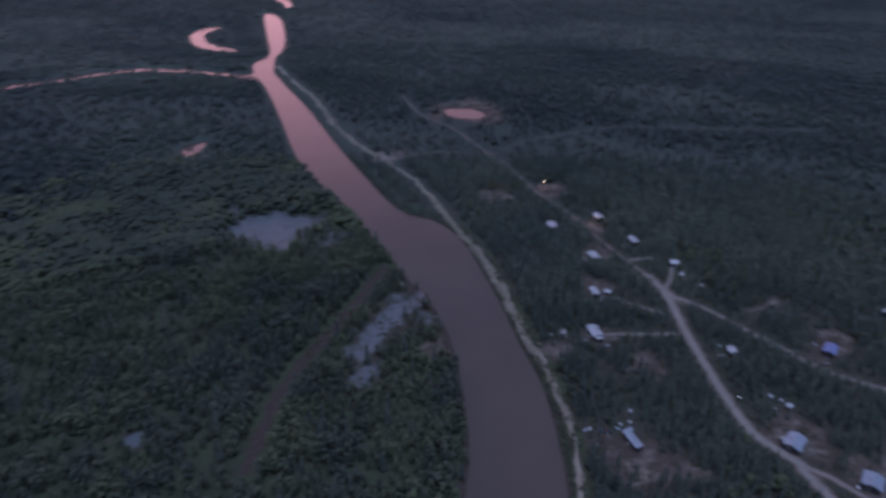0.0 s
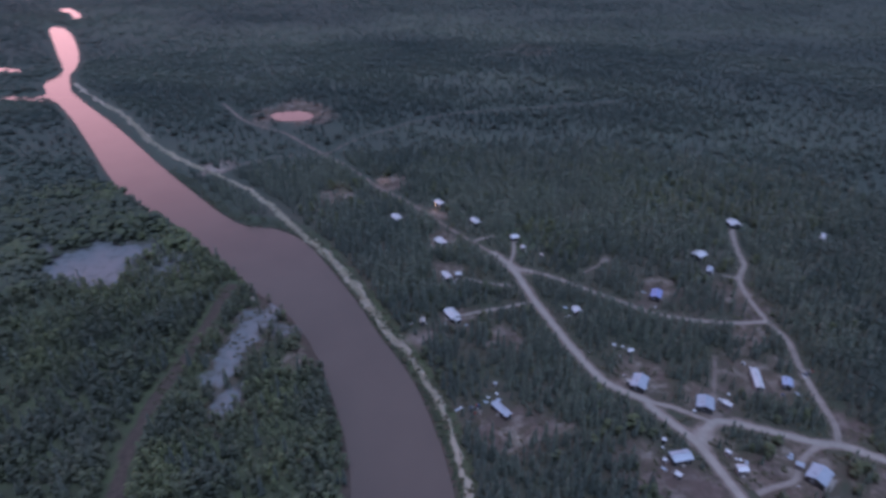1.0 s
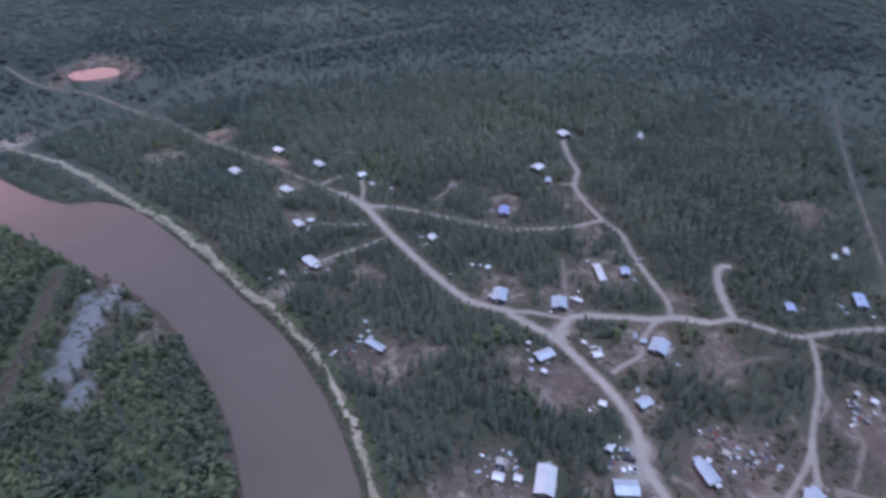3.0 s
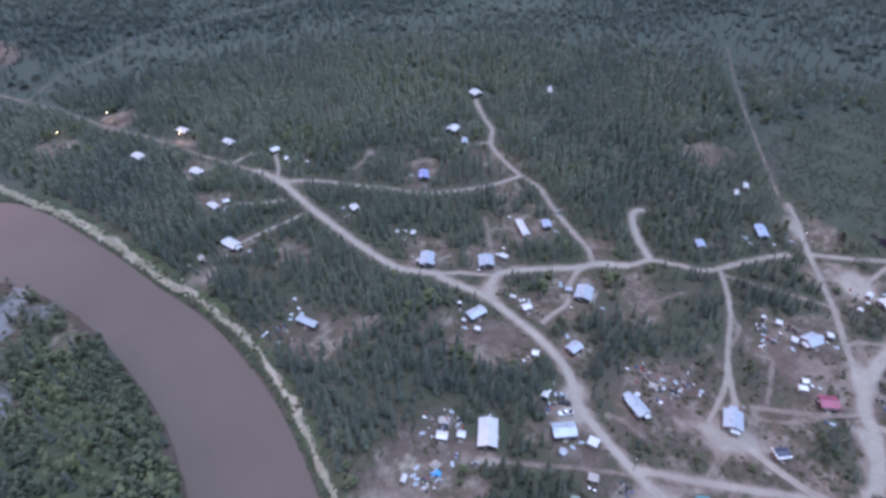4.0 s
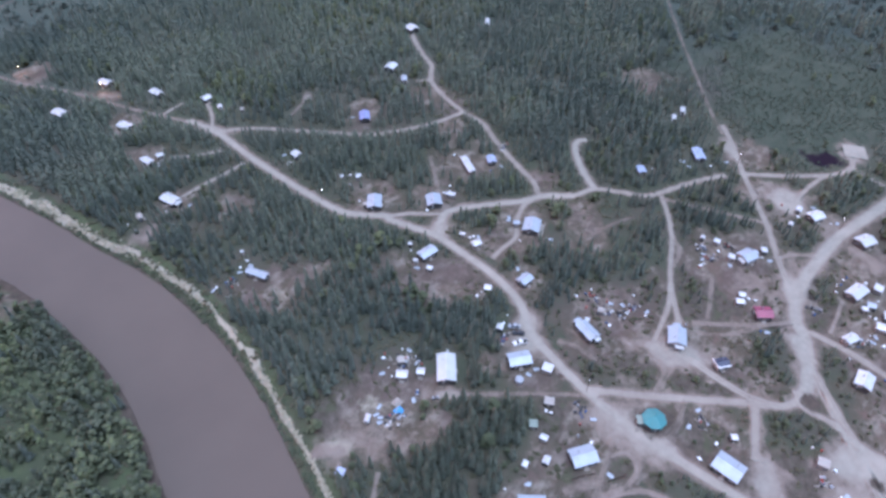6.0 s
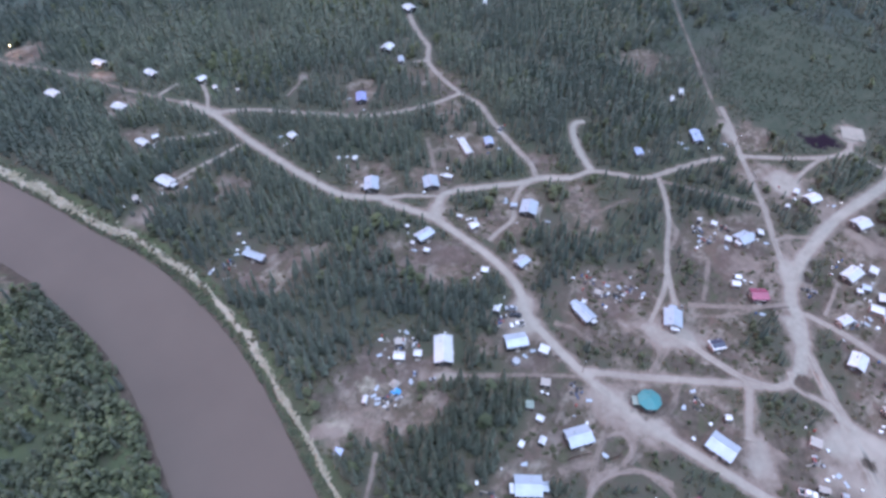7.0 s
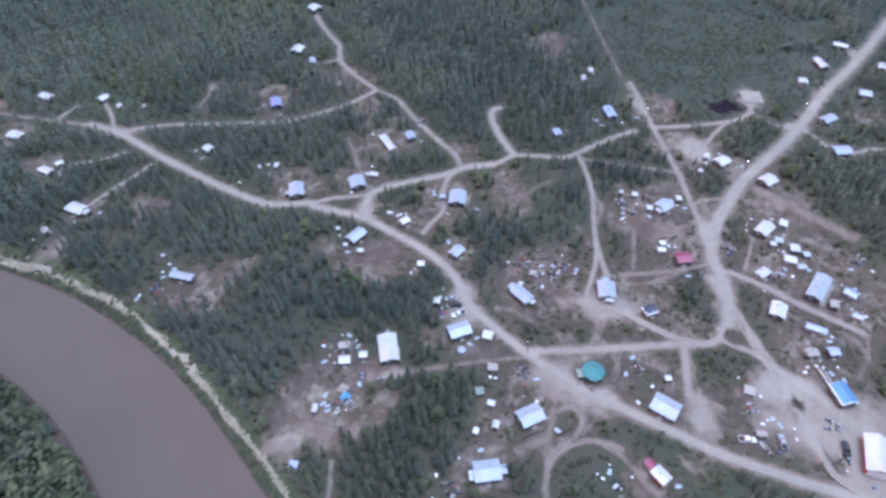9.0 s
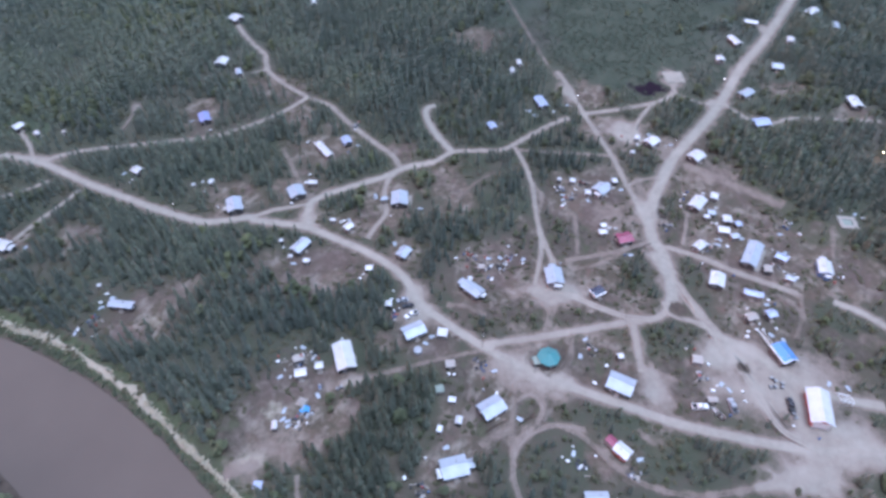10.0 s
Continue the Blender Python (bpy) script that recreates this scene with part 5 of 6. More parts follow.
house(123.6, 127.9, -5, 7.6, 4.9, 2.5, "pale", "log")
house(139.1, 90.8, -4, 5.7, 4.4, 2.5, "pale", "log")
house(141.0, 117.3, -15, 3.9, 3.3, 2.5, "white", "grey")
house(135.1, 59.5, 75, 8.3, 4.9, 2.5, "pale", "log", "annex")
house(209.6, 35.6, -18, 6.4, 6.2, 2.5, "pale", "grey", "annex")
house(185.9, 18.5, -48, 6.2, 5.4, 2.5, "red", "log")
house(219.9, -2.3, -12, 8.3, 5.4, 2.5, "white", "log")
house(195.7, -8.5, -21, 5.3, 3.6, 2.5, "white", "grey")
house(181.0, -18.1, 6, 7.0, 5.4, 2.5, "white", "log")
house(200.5, -27.3, -4, 13.6, 5.8, 2.5, "pale", "log", "porch")
house(204.0, -37.4, 82, 4.5, 3.4, 2.5, "blue_grey", "grey")
house(194.3, -41.8, -88, 3.7, 2.5, 2.5, "pale", "grey")
house(180.4, -31.0, -81, 6.8, 2.7, 2.5, "blue_grey", "grey")
house(173.8, -38.0, -48, 3.7, 3.4, 2.5, "blue_grey", "log")
house(169.2, -32.1, -47, 4.3, 3.3, 2.5, "tan", "log")
house(205.7, -52.5, 14, 7.0, 5.2, 2.5, "white", "blue", "annex")
house(252.1, 25.5, -24, 6.4, 5.5, 2.5, "white", "log")
house(250.7, 5.1, -23, 6.9, 6.1, 2.5, "white", "log")
house(312.3, -5.6, -26, 8.2, 5.0, 2.5, "pale", "log")
house(290.2, -16.1, -49, 8.0, 5.9, 2.5, "blue_grey", "log")
house(329.1, -54.2, 26, 8.8, 5.5, 2.5, "white", "log")
house(346.4, -15.6, -76, 5.9, 5.9, 2.5, "pale", "log")
house(363.8, 9.4, 41, 9.6, 4.5, 2.5, "white", "log")
house(389.9, 5.0, -83, 7.6, 4.1, 2.5, "white", "log")
house(339.9, 12.5, 18, 5.0, 4.4, 2.5, "white", "grey")
house(419.6, -24.2, -24, 9.8, 5.3, 2.5, "white", "log")
house(378.9, -18.1, 10, 5.9, 3.8, 2.5, "white", "grey")
house(408.2, -38.6, 6, 7.5, 3.6, 2.5, "pale", "grey")
house(257.7, 82.0, 44, 8.9, 4.7, 2.5, "blue_grey", "log")
house(228.4, 94.9, 49, 5.0, 3.6, 2.5, "blue_grey", "grey")
house(176.9, 154.5, 63, 12.0, 3.4, 2.5, "white", "grey")
house(187.3, 149.3, 53, 5.5, 4.0, 2.5, "blue_grey", "log")
house(255.3, 272.0, 78, 7.0, 6.6, 2.5, "white", "log")
house(213.8, 246.5, 19, 6.7, 6.1, 2.5, "white", "log")
house(209.8, 231.7, 50, 5.8, 3.1, 2.5, "pale", "grey")
house(170.7, 219.5, 51, 7.6, 5.1, 2.5, "cobalt", "log")
house(127.1, 218.1, 87, 4.6, 3.9, 2.5, "white", "log")
house(65.1, 333.7, -76, 7.9, 5.2, 2.5, "white", "log")
house(95.0, 345.9, -73, 7.2, 4.8, 2.5, "white", "log")
house(108.9, 316.1, -84, 7.5, 4.4, 2.5, "white", "log")
house(82.6, 298.1, -77, 7.8, 5.2, 2.5, "white", "log")
house(76.0, 263.1, -82, 6.3, 3.7, 2.5, "white", "log")
house(69.4, 230.6, -77, 8.1, 5.3, 2.5, "white", "log", "annex")
house(124.2, 291.9, 3, 4.8, 4.6, 2.5, "white", "log")
house(124.5, 279.3, 68, 3.3, 2.3, 2.5, "white", "grey")
house(82.2, 263.1, -13, 3.3, 2.8, 2.5, "white", "grey")
house(70.4, 166.9, -69, 9.2, 3.3, 2.5, "pale", "log")
house(293.8, 244.6, 41, 7.6, 2.5, 2.5, "white", "grey")
house(277.5, 105.9, 31, 5.0, 2.2, 2.5, "white", "grey")
house(286.7, 106.2, 32, 5.1, 2.4, 2.5, "white", "grey")
house(54.8, 229.6, 77, 3.6, 2.4, 2.5, "tan", "log")
house(154.9, 19.0, -33, 4.6, 3.8, 2.5, "dark", "grey", "trim")
shed(103.2, 52.1, -62, 3.2, 2.8, "tan")
shed(93.3, 50.8, -62, 2.7, 2.7, "moss")
shed(91.8, 45.5, -62, 2.5, 2.0, "white")
shed(86.3, 40.4, 27, 2.7, 2.1, "white")
shed(81.1, 44.3, 28, 2.2, 1.7, "white")
shed(113.0, 60.2, -62, 3.5, 3.3, "white")
shed(115.1, 83.0, 31, 2.6, 2.4, "white")
shed(126.6, 98.6, -62, 2.8, 2.6, "white")
shed(156.4, 146.0, -62, 3.9, 2.2, "white")
shed(58.5, 89.5, 38, 2.9, 1.7, "white")
shed(132.1, 3.5, -62, 2.1, 2.0, "white")
shed(228.0, -7.6, 12, 4.0, 3.1, "white")
shed(216.2, -15.1, 11, 4.1, 3.6, "white")
shed(209.3, -15.1, -62, 4.5, 3.6, "white")
shed(215.6, -19.4, -62, 2.7, 2.7, "blue_grey")
shed(207.9, -19.7, -62, 3.5, 2.6, "pale")
shed(217.3, -8.6, -62, 3.2, 2.8, "pale")
shed(214.1, -7.5, -62, 2.3, 2.1, "white")
shed(205.4, 39.9, 19, 2.9, 2.6, "white")
shed(209.6, 48.2, 20, 2.6, 2.4, "white")
shed(207.3, 53.4, 21, 1.9, 1.7, "white")
shed(218.0, 32.3, 17, 3.0, 2.4, "white")
shed(189.4, 28.0, -62, 2.5, 2.3, "white")
shed(185.7, 27.0, -62, 3.1, 2.6, "white")
shed(41.4, 82.0, -62, 2.6, 2.5, "blue_grey")
shed(146.6, 61.5, -62, 2.5, 2.3, "tan")
shed(139.6, 62.7, -62, 1.7, 1.6, "white")
shed(122.6, 136.6, 38, 1.6, 1.5, "white")
shed(117.6, 128.2, -62, 1.7, 1.5, "white")
shed(118.7, 121.6, -62, 2.4, 2.0, "white")
shed(141.5, 125.2, -62, 2.3, 1.6, "white")
shed(161.8, 113.4, -62, 2.8, 2.1, "pale")
shed(130.1, -27.0, -62, 3.2, 1.9, "tan")
shed(142.9, -19.5, -62, 3.4, 3.2, "tan")
shed(252.2, 32.3, 16, 3.5, 2.3, "white")
shed(240.6, 31.0, 16, 2.1, 2.0, "white")
shed(81.3, 98.1, 37, 2.7, 2.6, "tan")
shed(195.6, -33.8, 9, 3.6, 3.0, "tan")
shed(136.8, 184.9, 50, 2.9, 2.3, "white")
shed(131.6, 190.2, 51, 1.7, 1.5, "white")
shed(73.3, 181.5, -46, 1.5, 1.3, "white")
shed(131.6, 270.0, 57, 2.2, 1.8, "tan")
shed(126.5, 167.9, 49, 2.2, 2.2, "tan")
round_hall(120.2, 24.3, 3.9)
blue_store(158.4, -44.3, 44, 7.9, 5.5)
red_garage(142.3, -56.9, 14, 12.5, 7.1)
for spot in ((119.7, 80.1, 130, "grey"), (118.4, 77.0, 125, "black")):
    car(*spot)
for spot in ((115.4, 73.9, 150, "white"), (131.6, -33.2, 30, "grey"), (126.4, -24.2, -60, "white"), (140.5, -49.4, 20, "black")):
    pickup_truck(*spot)
for spot in ((76.4, 85.4, 40, "blue"), (79.2, 79.8, -30, "black"), (146.8, -46.0, 10, "black"), (147.7, -43.2, 70, "black"), (144.8, -43.5, 120, "black"), (137.2, -51.1, 40, "black")):
    quad_bike(*spot)
skiff(126.9, -29.6, 60, "white")
for k, (x, y) in enumerate(((63.5, 84.1), (66.8, 83.8), (82.4, 96.9), (84.6, 93.5), (80.5, 99.5), (203, 6.5), (199, -12), (137.8, -22.1), (112.7, 78.8), (198.5, -35.1), (60.8, 171.2), (90.2, 1.8), (63.0, 40.7), (108.7, 43.7), (130.7, 14.0), (225.0, -36.7), (94.7, -12.5), (200.0, 45.3), (200.4, 153.0), (148.5, 61.0), (150.5, 56.0), (151.0, 67.2), (156.1, 54.4), (211.5, 44.0), (203.0, 51.5))):
    scrap_heap(x, y, 37 * k, k)
for x, y in ((66.7, 390.6), (89.8, 340.0), (37.2, 383.9), (286.8, -68.0)):
    yard_lamp(x, y, LAMP_GLOW, "amber", 0.19)
    bulb = new("lamp_light", bpy.data.lights.new("lamp_light", "POINT"))
    bulb.data.energy, bulb.data.color, bulb.data.shadow_soft_size = 320, (1.0, 0.45, 0.2), 0.4
    bulb.location = (x + 0.9, y + 0.3, 4.4)
for x, y in ((115.6, 46.1), (253.4, 15.4), (313.9, 5.7), (266.5, 66.3), (116.1, 185.6)):
    yard_lamp(x, y, LAMP_WHITE, "white", 0.2)
fuel_tank(103.1, 64.3, 0, 1.4)
tarp_heap(69.6, 87.7, PLANK, "slumped heap under weathered tan cloth in the clearing")
tarp_heap(67.9, 85.0, TARP, "heap of goods under a bright blue tarp in the clearing")


shed(101.6, -3.3, 71, 3.4, 2.8, "red")
entry_ramp(163.2, -38.2, 44, 6.2)
pole_frame(150.6, -64.2, 14)
foundation(238.4, -58.6, 20, 7.0)
homes = [q for q in TAKEN if q[2] > 1.9 and math.hypot(q[0], q[1]) < 285]
for k, (x, y, reach) in enumerate(homes):
    clutter(x, y, reach, k)


# ---- plants ----


def spruce_shape(seed, tiers, sides, ring_jag):
    """A narrow spruce, one unit high: drooping whorls round a stem."""
    rng = random.Random(seed)
    v, f = [], []
    for k in range(tiers):
        u = k / tiers
        z = 0.08 + 0.80 * u
        r = (0.118 * (1 - u) ** 0.62 + 0.014) * rng.uniform(0.85, 1.15)
        tip = len(v)
        v.append((rng.uniform(-0.008, 0.008), rng.uniform(-0.008, 0.008), min(1.0, z + (1.0 if k < tiers - 1 else 1.6) * 0.78 / tiers)))
        a0 = rng.uniform(0, 6.28)
        for s in range(sides):
            a = a0 + s * 2 * math.pi / sides
            q = r * (1 + ring_jag * (0.5 if s % 2 else -0.5)) * rng.uniform(0.75, 1.25)
            v.append((q * math.cos(a), q * math.sin(a), z - 0.025 * rng.random()))
        f += [(tip, tip + 1 + s, tip + 1 + (s + 1) % sides) for s in range(sides)]
    return v, f


def stem_shape(r, top):
    v = [(r * k * math.cos(a), r * k * math.sin(a), z) for z, k in ((-0.03, 1.0), (top, 0.55)) for a in (0, 2.09, 4.19)]
    return v, [(0, 1, 4), (0, 4, 3), (1, 2, 5), (1, 5, 4), (2, 0, 3), (2, 3, 5)]


def clump_shape(seed, count, spread, low, high, size):
    """Many small leafy sprays, loosely heaped, each a ragged drooping cap."""
    rng = random.Random(seed)
    v, f = [], []
    for k in range(count):
        z = low + (high - low) * (k + rng.random()) / count
        mid = 1 - abs((z - low) / (high - low) - 0.35) * 1.15
        a, q = rng.uniform(0, 6.28), spread * mid * math.sqrt(rng.random())
        x, y = q * math.cos(a), q * math.sin(a)
        b = len(v)
        v.append((x + rng.uniform(-0.2, 0.2) * size, y + rng.uniform(-0.2, 0.2) * size, z + 0.4 * size))
        for s in range(6):
            t = s * 1.047 + rng.uniform(-0.3, 0.3)
            r = size * rng.uniform(0.6, 1.35)
            v.append((x + r * math.cos(t), y + r * math.sin(t), z - size * rng.uniform(0.05, 0.5)))
        f += [(b, b + 1 + s, b + 1 + (s + 1) % 6) for s in range(6)]
    return v, f


def join(*shapes):
    v, f = [], []
    for sv, sf in shapes:
        f += [tuple(i + len(v) for i in q) for q in sf]
        v += sv
    return v, f


def scatter(name, shapes, xy, tall, wide, mat, label, category, rng, bias=0.0, vary=0.18):
    """Very many plants as one mesh."""
    z = height(xy)
    pick = rng.integers(0, len(shapes), len(xy))
    turn = rng.uniform(0, 2 * np.pi, len(xy))
    tint = np.clip(rng.normal(0.4, vary, len(xy)) + bias + 0.2 * drift(xy, 45, 12) + 0.2 * drift(xy * (0.45, 1.0), 80, 20), 0, 1)
    V, F, T, base = [], [], [], 0
    for k, (sv, sf) in enumerate(shapes):
        on = np.where(pick == k)[0]
        if not len(on):
            continue
        sv, sf = np.array(sv), np.array(sf)
        c, s = np.cos(turn[on])[:, None], np.sin(turn[on])[:, None]
        w = (tall[on] * wide[on])[:, None]
        x = (sv[:, 0] * c - sv[:, 1] * s) * w + xy[on, 0][:, None]
        y = (sv[:, 0] * s + sv[:, 1] * c) * w + xy[on, 1][:, None]
        zz = sv[:, 2] * tall[on][:, None] + z[on][:, None]
        V.append(np.stack([x, y, zz], -1).reshape(-1, 3))
        F.append((sf[None] + (np.arange(len(on)) * len(sv))[:, None, None]).reshape(-1, 3) + base)
        # lit tips and shaded skirts painted into the tint, rising with height
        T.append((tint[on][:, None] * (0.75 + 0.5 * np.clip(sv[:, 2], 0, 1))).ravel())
        base += len(on) * len(sv)
    V, F, T = np.concatenate(V), np.concatenate(F), np.concatenate(T)
    mesh = bpy.data.meshes.new(name)
    mesh.vertices.add(len(V))
    mesh.vertices.foreach_set("co", V.astype(np.float32).ravel())
    mesh.loops.add(F.size)
    mesh.loops.foreach_set("vertex_index", F.astype(np.int32).ravel())
    mesh.polygons.add(len(F))
    mesh.polygons.foreach_set("loop_start", np.arange(0, F.size, 3, dtype=np.int32))
    mesh.polygons.foreach_set("loop_total", np.full(len(F), 3, dtype=np.int32))
    mesh.update()
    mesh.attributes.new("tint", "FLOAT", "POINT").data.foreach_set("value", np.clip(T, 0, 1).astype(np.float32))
    mesh.materials.append(mat)
    tagged(new(name, mesh), label, category, kind="stuff")


def strewn(rng, x0, x1, y0, y1, spacing):
    """Places on a loose grid."""
    gx, gy = np.meshgrid(np.arange(x0, x1, spacing), np.arange(y0, y1, spacing))
    xy = np.c_[gx.ravel(), gy.ravel()]
    return xy + rng.uniform(-0.62, 0.62, xy.shape) * spacing


def seen_wedge(xy, reach):
    """The stretch of land that the flight looks over."""
    r, a = np.hypot(xy[:, 0], xy[:, 1]), np.degrees(np.arctan2(xy[:, 0], xy[:, 1]))
    return (r < reach) & (a > -54) & (a < np.where(r < 310, 128, 110)) & (r > 55)


def free_of(xy, clear_road, keep):
    """How freely plants grow: none on roads, by houses, in yards or in water."""
    d = shore(xy)
    ok = np.where(d > keep, 1.0, 0.0)
    for width, line, wear in ROADS:
        lo, hi = line.min(0) - 8, line.max(0) + 8
        near = np.where(((xy > lo) & (xy < hi)).all(1))[0]
        if len(near):
            gap = far_from(xy[near], line)
            ok[near[gap < width / 2 + clear_road]] = 0
    for x, y, r in TAKEN:
        ok[(xy[:, 0] - x) ** 2 + (xy[:, 1] - y) ** 2 < (r + 1.0) ** 2] = 0
    return ok, d


def room(xy):
    """How far a place lies from the nearest way or house, up to 14 m."""
    best = np.full(len(xy), 14.0)
    for width, line, wear in ROADS:
        near = np.where(((xy > line.min(0) - 14) & (xy < line.max(0) + 14)).all(1))[0]
        if len(near):
            best[near] = np.minimum(best[near], far_from(xy[near], line) - width / 2)
    for x, y, r in TAKEN:
        best = np.minimum(best, np.hypot(xy[:, 0] - x, xy[:, 1] - y) - r)
    return np.clip(best, 0, 14)


rng = np.random.default_rng(11)
slough_line, bank_line = curve(SLOUGH, 4), curve(BANK, 4)
STANDS = ((79, 121, 21, 23), (64, 64, 18, 13))

# near woods
xy = strewn(rng, -420, 480, -190, 440, 2.2)
xy = xy[seen_wedge(xy, 480)]
ok, d = free_of(xy, 1.9, 1.8)
m = masks(xy)
cut = {k: np.clip((v - 0.28) / 0.35, 0, 1) for k, v in m.items()}
open_land = np.clip(0.97 * cut["bare"] + cut["sand"] + cut["road"] + cut["wet"] + 0.1 * cut["green"] + 0.97 * cut["scrub"] + cut["dark"], 0, 1)
across = left_bank(xy)
ok[far_from(xy, slough_line) < 5] = 0
ok[far_from(xy, bank_line) < np.interp(xy[:, 1], (150, 300), (3.2, 6.5))] = 0
r = np.hypot(xy[:, 0], xy[:, 1])
ok[(d < 8.5) & ~across] = 0
thick = np.clip(0.78 + 0.24 * drift(xy, 22) + 0.2 * drift(xy, 7, 3), 0.12, 1)
grows = rng.random(len(xy)) < ok * thick * (1 - open_land) * np.clip((480 - r) / 75, 0, 1)
in_village = np.clip(2.2 * m["bare"], 0, 1) * (xy[:, 1] < 120) + 0.5 * ((np.hypot(xy[:, 0] - 150, xy[:, 1] + 10) < 85))
stand = np.clip(1.4 - np.minimum(np.hypot((xy[:, 0] - STANDS[0][0]) / STANDS[0][2], (xy[:, 1] - STANDS[0][1]) / STANDS[0][3]), np.hypot((xy[:, 0] - STANDS[1][0]) / STANDS[1][2], (xy[:, 1] - STANDS[1][1]) / STANDS[1][3])), 0, 1)
leafy = rng.random(len(xy)) < (1 - stand) * np.where(across, 0.93, np.clip(0.10 + 0.16 * drift(xy, 30, 9) + 0.5 * m["green"] + 0.12 * (d < 20) + 0.75 * in_village, 0.02, 0.93))
spruce_xy, leafy_xy = xy[grows & ~leafy], xy[grows & leafy & (rng.random(len(xy)) < np.where(across, np.clip(0.92 + 0.3 * drift(xy, 12, 6), 0.15, 1), 0.6))]

# the stand by the clearing: trees one could count
hand = ((spruce_xy - (72, 62)) ** 2).sum(1)
order = np.argsort(hand)[:300]
single = spruce_xy[order]
spruce_xy = np.delete(spruce_xy, order, 0)
fine_trees = []
for k in range(5):
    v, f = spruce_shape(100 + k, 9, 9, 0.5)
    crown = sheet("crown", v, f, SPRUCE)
    # lighter top, darker foot: light from above put into each crown's tint
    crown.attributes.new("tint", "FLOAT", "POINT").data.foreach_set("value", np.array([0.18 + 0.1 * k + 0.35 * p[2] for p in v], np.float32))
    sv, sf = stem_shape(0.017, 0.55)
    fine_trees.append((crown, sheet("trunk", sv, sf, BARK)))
pick = random.Random(3)
for (x, y), z in zip(single, height(single)):
    crown, trunk = pick.choice(fine_trees)
    tree = tagged(new("spruce_tree"), "dark green narrow spruce in a dense stand", "tree", "spruce stand")
    tall = pick.uniform(6.8, 11.4)
    tree.matrix_world = pose(x, y, z, 0, 0, pick.uniform(0, 360)) @ Matrix.Diagonal((tall * pick.uniform(0.85, 1.1), tall * pick.uniform(0.85, 1.1), tall, 1))
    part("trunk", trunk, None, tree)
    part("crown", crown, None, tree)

near = np.hypot(spruce_xy[:, 0], spruce_xy[:, 1]) < 250
tall = np.clip(rng.normal(8.6, 1.8, len(spruce_xy)) + 0.9 * drift(spruce_xy, 25, 5), 3.2, 12.5) * np.interp(room(spruce_xy), (1.5, 9.0), (0.5, 1.0)) * (1 - 0.6 * np.clip(masks(spruce_xy)["scrub"] * 2, 0, 1))
wide = rng.uniform(0.8, 1.1, len(spruce_xy))
fresh = -0.02 + 0.45 * np.clip(masks(spruce_xy)["green"], 0, 1) + 0.25 * drift(spruce_xy, 32, 21)
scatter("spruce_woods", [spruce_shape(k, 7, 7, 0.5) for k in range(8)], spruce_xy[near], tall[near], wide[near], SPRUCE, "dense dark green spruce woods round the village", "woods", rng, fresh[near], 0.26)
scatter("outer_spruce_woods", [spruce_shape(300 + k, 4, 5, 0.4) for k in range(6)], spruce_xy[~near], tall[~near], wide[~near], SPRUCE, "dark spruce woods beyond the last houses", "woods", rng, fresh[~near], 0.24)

shapes = [join(clump_shape(40 + k, 15, 0.27, 0.15, 1.0, 0.135), stem_shape(0.03, 0.5)) for k in range(7)]
tall = np.clip(rng.normal(4.4, 1.1, len(leafy_xy)), 2.0, 7.5) * np.interp(room(leafy_xy), (1.0, 7.0), (0.55, 1.0))
tall[np.hypot(leafy_xy[:, 0] - 150, leafy_xy[:, 1] + 10) < 95] *= 0.62
over = left_bank(leafy_xy)


def peninsula(xy):
    """Fresher willows between slough and river, duller ones beyond."""
    edge = np.interp(xy[:, 1], slough_line[::-1, 1], slough_line[::-1, 0])
    fresh = np.where(xy[:, 0] > edge, -0.06, -0.22) * (xy[:, 1] < 255)
    for x, y, r in ((-13, 193, 11), (-15, 158, 7), (-54, 178, 8), (-41, 221, 8), (-22, 168, 5)):
        fresh = np.maximum(fresh, 0.55 * np.clip(1.5 - np.hypot((xy[:, 0] - x) * 1.6, xy[:, 1] - y) / r, 0, 1))
    return fresh + 0.22 * drift(xy, 18, 15)


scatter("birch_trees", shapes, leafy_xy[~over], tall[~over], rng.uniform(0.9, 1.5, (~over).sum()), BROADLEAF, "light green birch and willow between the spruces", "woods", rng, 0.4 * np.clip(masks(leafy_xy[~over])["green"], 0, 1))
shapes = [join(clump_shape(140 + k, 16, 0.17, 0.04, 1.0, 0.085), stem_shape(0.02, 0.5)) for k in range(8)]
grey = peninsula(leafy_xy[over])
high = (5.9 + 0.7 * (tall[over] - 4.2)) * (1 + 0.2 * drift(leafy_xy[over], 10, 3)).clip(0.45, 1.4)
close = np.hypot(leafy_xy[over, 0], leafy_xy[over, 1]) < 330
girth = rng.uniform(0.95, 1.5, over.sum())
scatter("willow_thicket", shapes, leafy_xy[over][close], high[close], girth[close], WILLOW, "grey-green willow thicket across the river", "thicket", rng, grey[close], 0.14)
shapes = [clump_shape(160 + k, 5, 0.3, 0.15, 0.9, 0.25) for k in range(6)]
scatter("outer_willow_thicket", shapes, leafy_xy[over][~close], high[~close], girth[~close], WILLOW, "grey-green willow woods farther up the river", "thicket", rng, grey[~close])

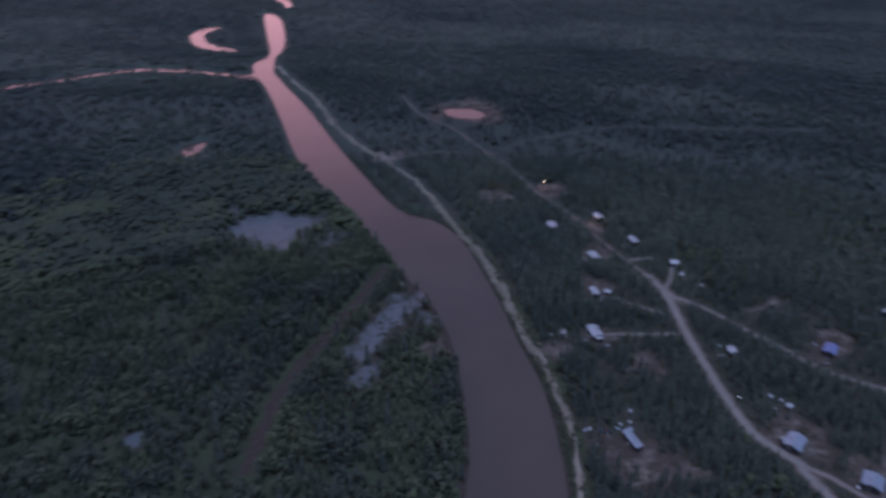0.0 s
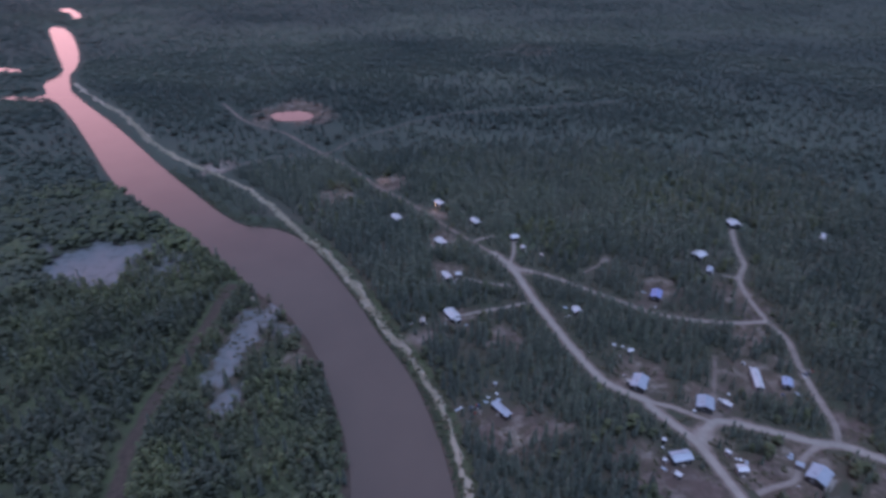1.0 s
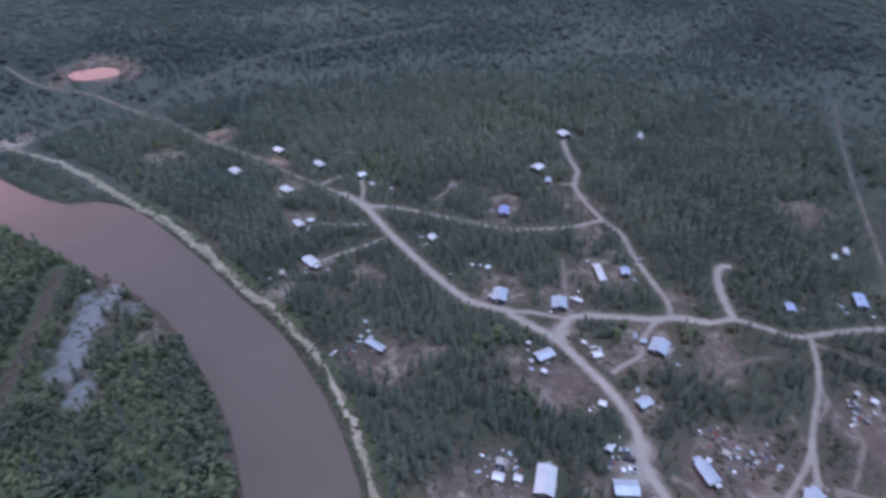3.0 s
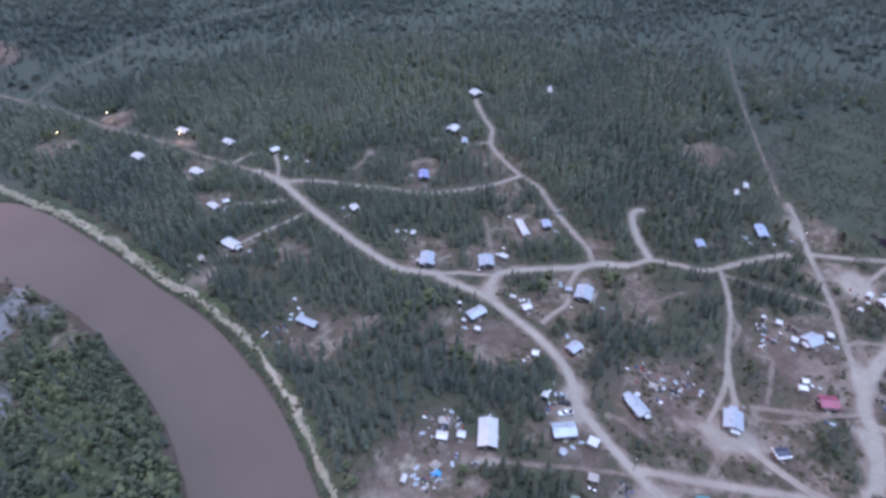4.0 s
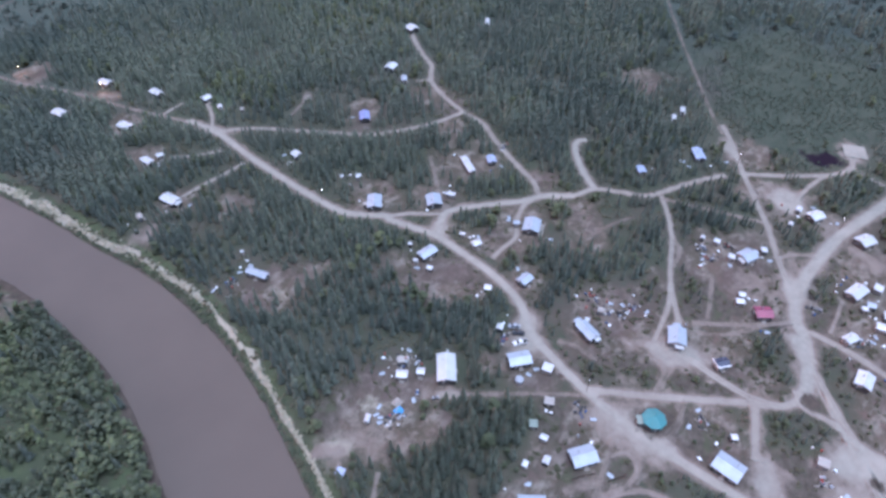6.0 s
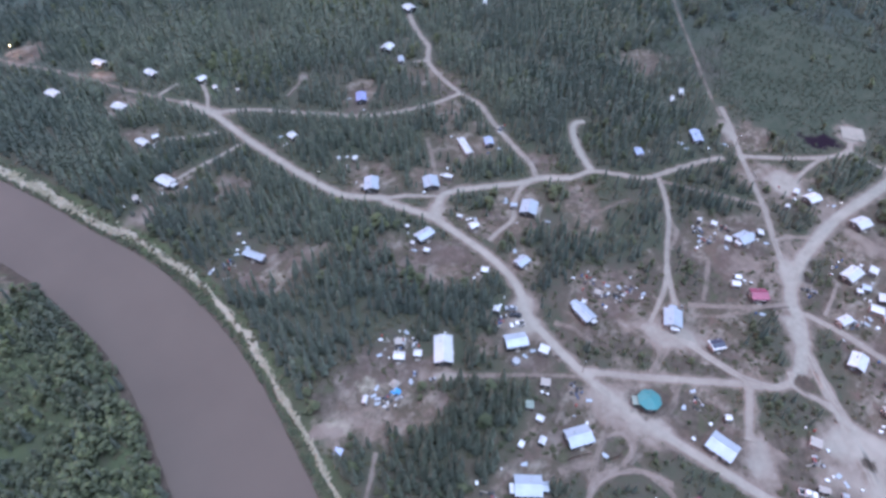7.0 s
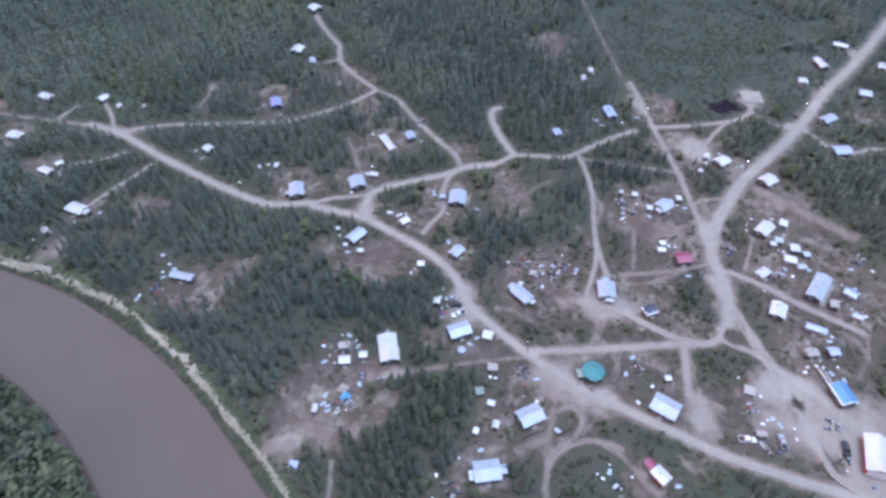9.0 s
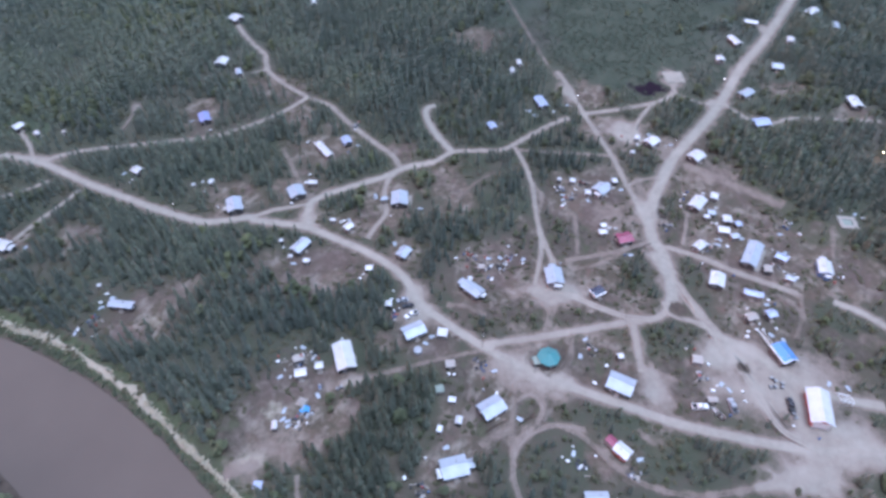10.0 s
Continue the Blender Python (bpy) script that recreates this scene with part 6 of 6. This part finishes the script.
# low brush in the open land
xy = strewn(rng, -60, 470, -150, 330, 2.2)
xy = xy[seen_wedge(xy, 480)]
ok, d = free_of(xy, 0.5, 2.5)
m = masks(xy)
ok *= np.clip(0.45 + 0.75 * drift(xy, 11, 2) + 0.3 * drift(xy, 5, 6) - 0.1 * m["bare"] + 0.5 * m["scrub"] - 0.6 * (np.hypot(xy[:, 0], xy[:, 1]) > 370) * (m["scrub"] < 0.2), 0, 1) * (1 - np.clip(m["road"] + m["sand"] + m["dark"], 0, 1))
xy = xy[rng.random(len(xy)) < ok]
shapes = [clump_shape(70 + k, 3, 0.6, 0.15, 0.7, 0.42) for k in range(5)]
wild = masks(xy)["scrub"] > 0.2
scatter("low_brush", shapes, xy[~wild], rng.uniform(0.35, 1.1, (~wild).sum()), rng.uniform(1.1, 2.0, (~wild).sum()), BRUSH, "low willow brush and dry weeds between the yards", "brush", rng)
scatter("bog_scrub", shapes, xy[wild], rng.uniform(0.4, 1.3, wild.sum()), rng.uniform(0.9, 1.5, wild.sum()), HEATH, "grey-green dwarf birch scrub on the open bog", "brush", rng, 0.1, 0.1)

# tufts on the bank
line = curve(BANK, 0.9)
n = len(line)
xy = np.repeat(line, 5, 0) + rng.normal(0, 1, (5 * n, 2)) * np.repeat(np.interp(line[:, 1], (110, 230), (0.4, 0.95)), 5)[:, None]
xy = xy[rng.random(len(xy)) < np.clip(0.6 + 0.6 * drift(xy, 6, 5), 0.1, 1)]
xy = xy[np.hypot(xy[:, 0], xy[:, 1]) < 640]
scatter("bank_grass", [clump_shape(90 + k, 3, 0.6, 0.1, 0.5, 0.5) for k in range(4)], xy, rng.uniform(0.25, 0.6, len(xy)) * np.interp(xy[:, 1], (200, 330), (1.0, 1.9)), rng.uniform(1.0, 1.8, len(xy)), STRAW, "pale dry grass tufts along the eroded bank", "grass", rng)
xy = np.repeat(curve(RIVER_RIGHT, 1.2), 14, 0) + rng.normal(0, 3.4, (14 * len(curve(RIVER_RIGHT, 1.2)), 2))
dd = shore(xy)
xy = xy[(dd > 1.2) & (dd < 8) & (far_from(xy, bank_line) > 1.5) & (np.hypot(xy[:, 0], xy[:, 1]) < 460)]
scatter("bank_brush", [clump_shape(95 + k, 5, 0.5, 0.1, 0.8, 0.34) for k in range(4)], xy, rng.uniform(0.4, 1.2, len(xy)), rng.uniform(0.9, 1.5, len(xy)), BANK_LEAVES, "green willow brush on the bank slope", "brush", rng)

# far woods
xy = np.vstack([strewn(rng, -560, 860, -240, 860, 3.9), strewn(rng, -1000, 1250, -300, 1560, 6.3)])
r = np.hypot(xy[:, 0], xy[:, 1])
inner = np.arange(len(xy)) < len(strewn(np.random.default_rng(0), -560, 860, -240, 860, 3.9))
xy = xy[seen_wedge(xy, 1600) & (r > 365) & np.where(inner, r < 820, r > 780)]
r = np.hypot(xy[:, 0], xy[:, 1])
ok, d = free_of(xy, 1.5, np.where(left_bank(xy), np.where(xy[:, 1] > 430, 7.0, 2.0), 9.0))
m = masks(xy)
ok[far_from(xy, bank_line) < 7] = 0
ok *= np.clip((r - 365) / 90, 0, 1) * np.clip(0.68 + 0.5 * drift(xy * (0.5, 1.0), 55, 4) + 0.2 * drift(xy, 24, 8), 0.3, 1)
ok *= 1 - np.clip(0.15 * m["green"] + m["bare"] + 1.5 * m["scrub"] + m["wet"], 0, 1)
xy = xy[rng.random(len(xy)) < ok]
leafy = rng.random(len(xy)) < np.where(left_bank(xy), 0.8, 0.3)
far_spruce, far_leafy = xy[~leafy], xy[leafy]


for kind, places, seeds, mean, least, words in (
        ("spruce", far_spruce, 200, 5.6, 2.6, "distant dark spruce woods on the flats"),
        ("birch", far_leafy, 220, 4.2, 2.0, "distant grey-green birch and willow woods")):
    away = np.hypot(places[:, 0], places[:, 1])
    tall = np.clip(rng.normal(mean, 1.0, len(places)), least, 9) * np.interp(away, (420, 800, 1200), (1.0, 0.62, 0.45)) * np.interp(room(places), (1.5, 10.0), (0.4, 1.0))
    wide = rng.uniform(1.1, 1.6, len(places)) * np.interp(away, (420, 800, 1200), (1.0, 1.6, 2.4))
    belts = tracts(places)
    for name, on in (("far", away < 700), ("farthest", away >= 700)):
        if kind == "spruce":
            shapes = [spruce_shape(seeds + k, 3 if name == "far" else 2, 4, 0.3) for k in range(4)]
        else:
            shapes = [clump_shape(seeds + k, 4, 0.34, 0.25, 0.9, 0.27) if name == "far" else clump_shape(seeds + k, 1, 0.36, 0.3, 0.85, 0.5) for k in range(5)]
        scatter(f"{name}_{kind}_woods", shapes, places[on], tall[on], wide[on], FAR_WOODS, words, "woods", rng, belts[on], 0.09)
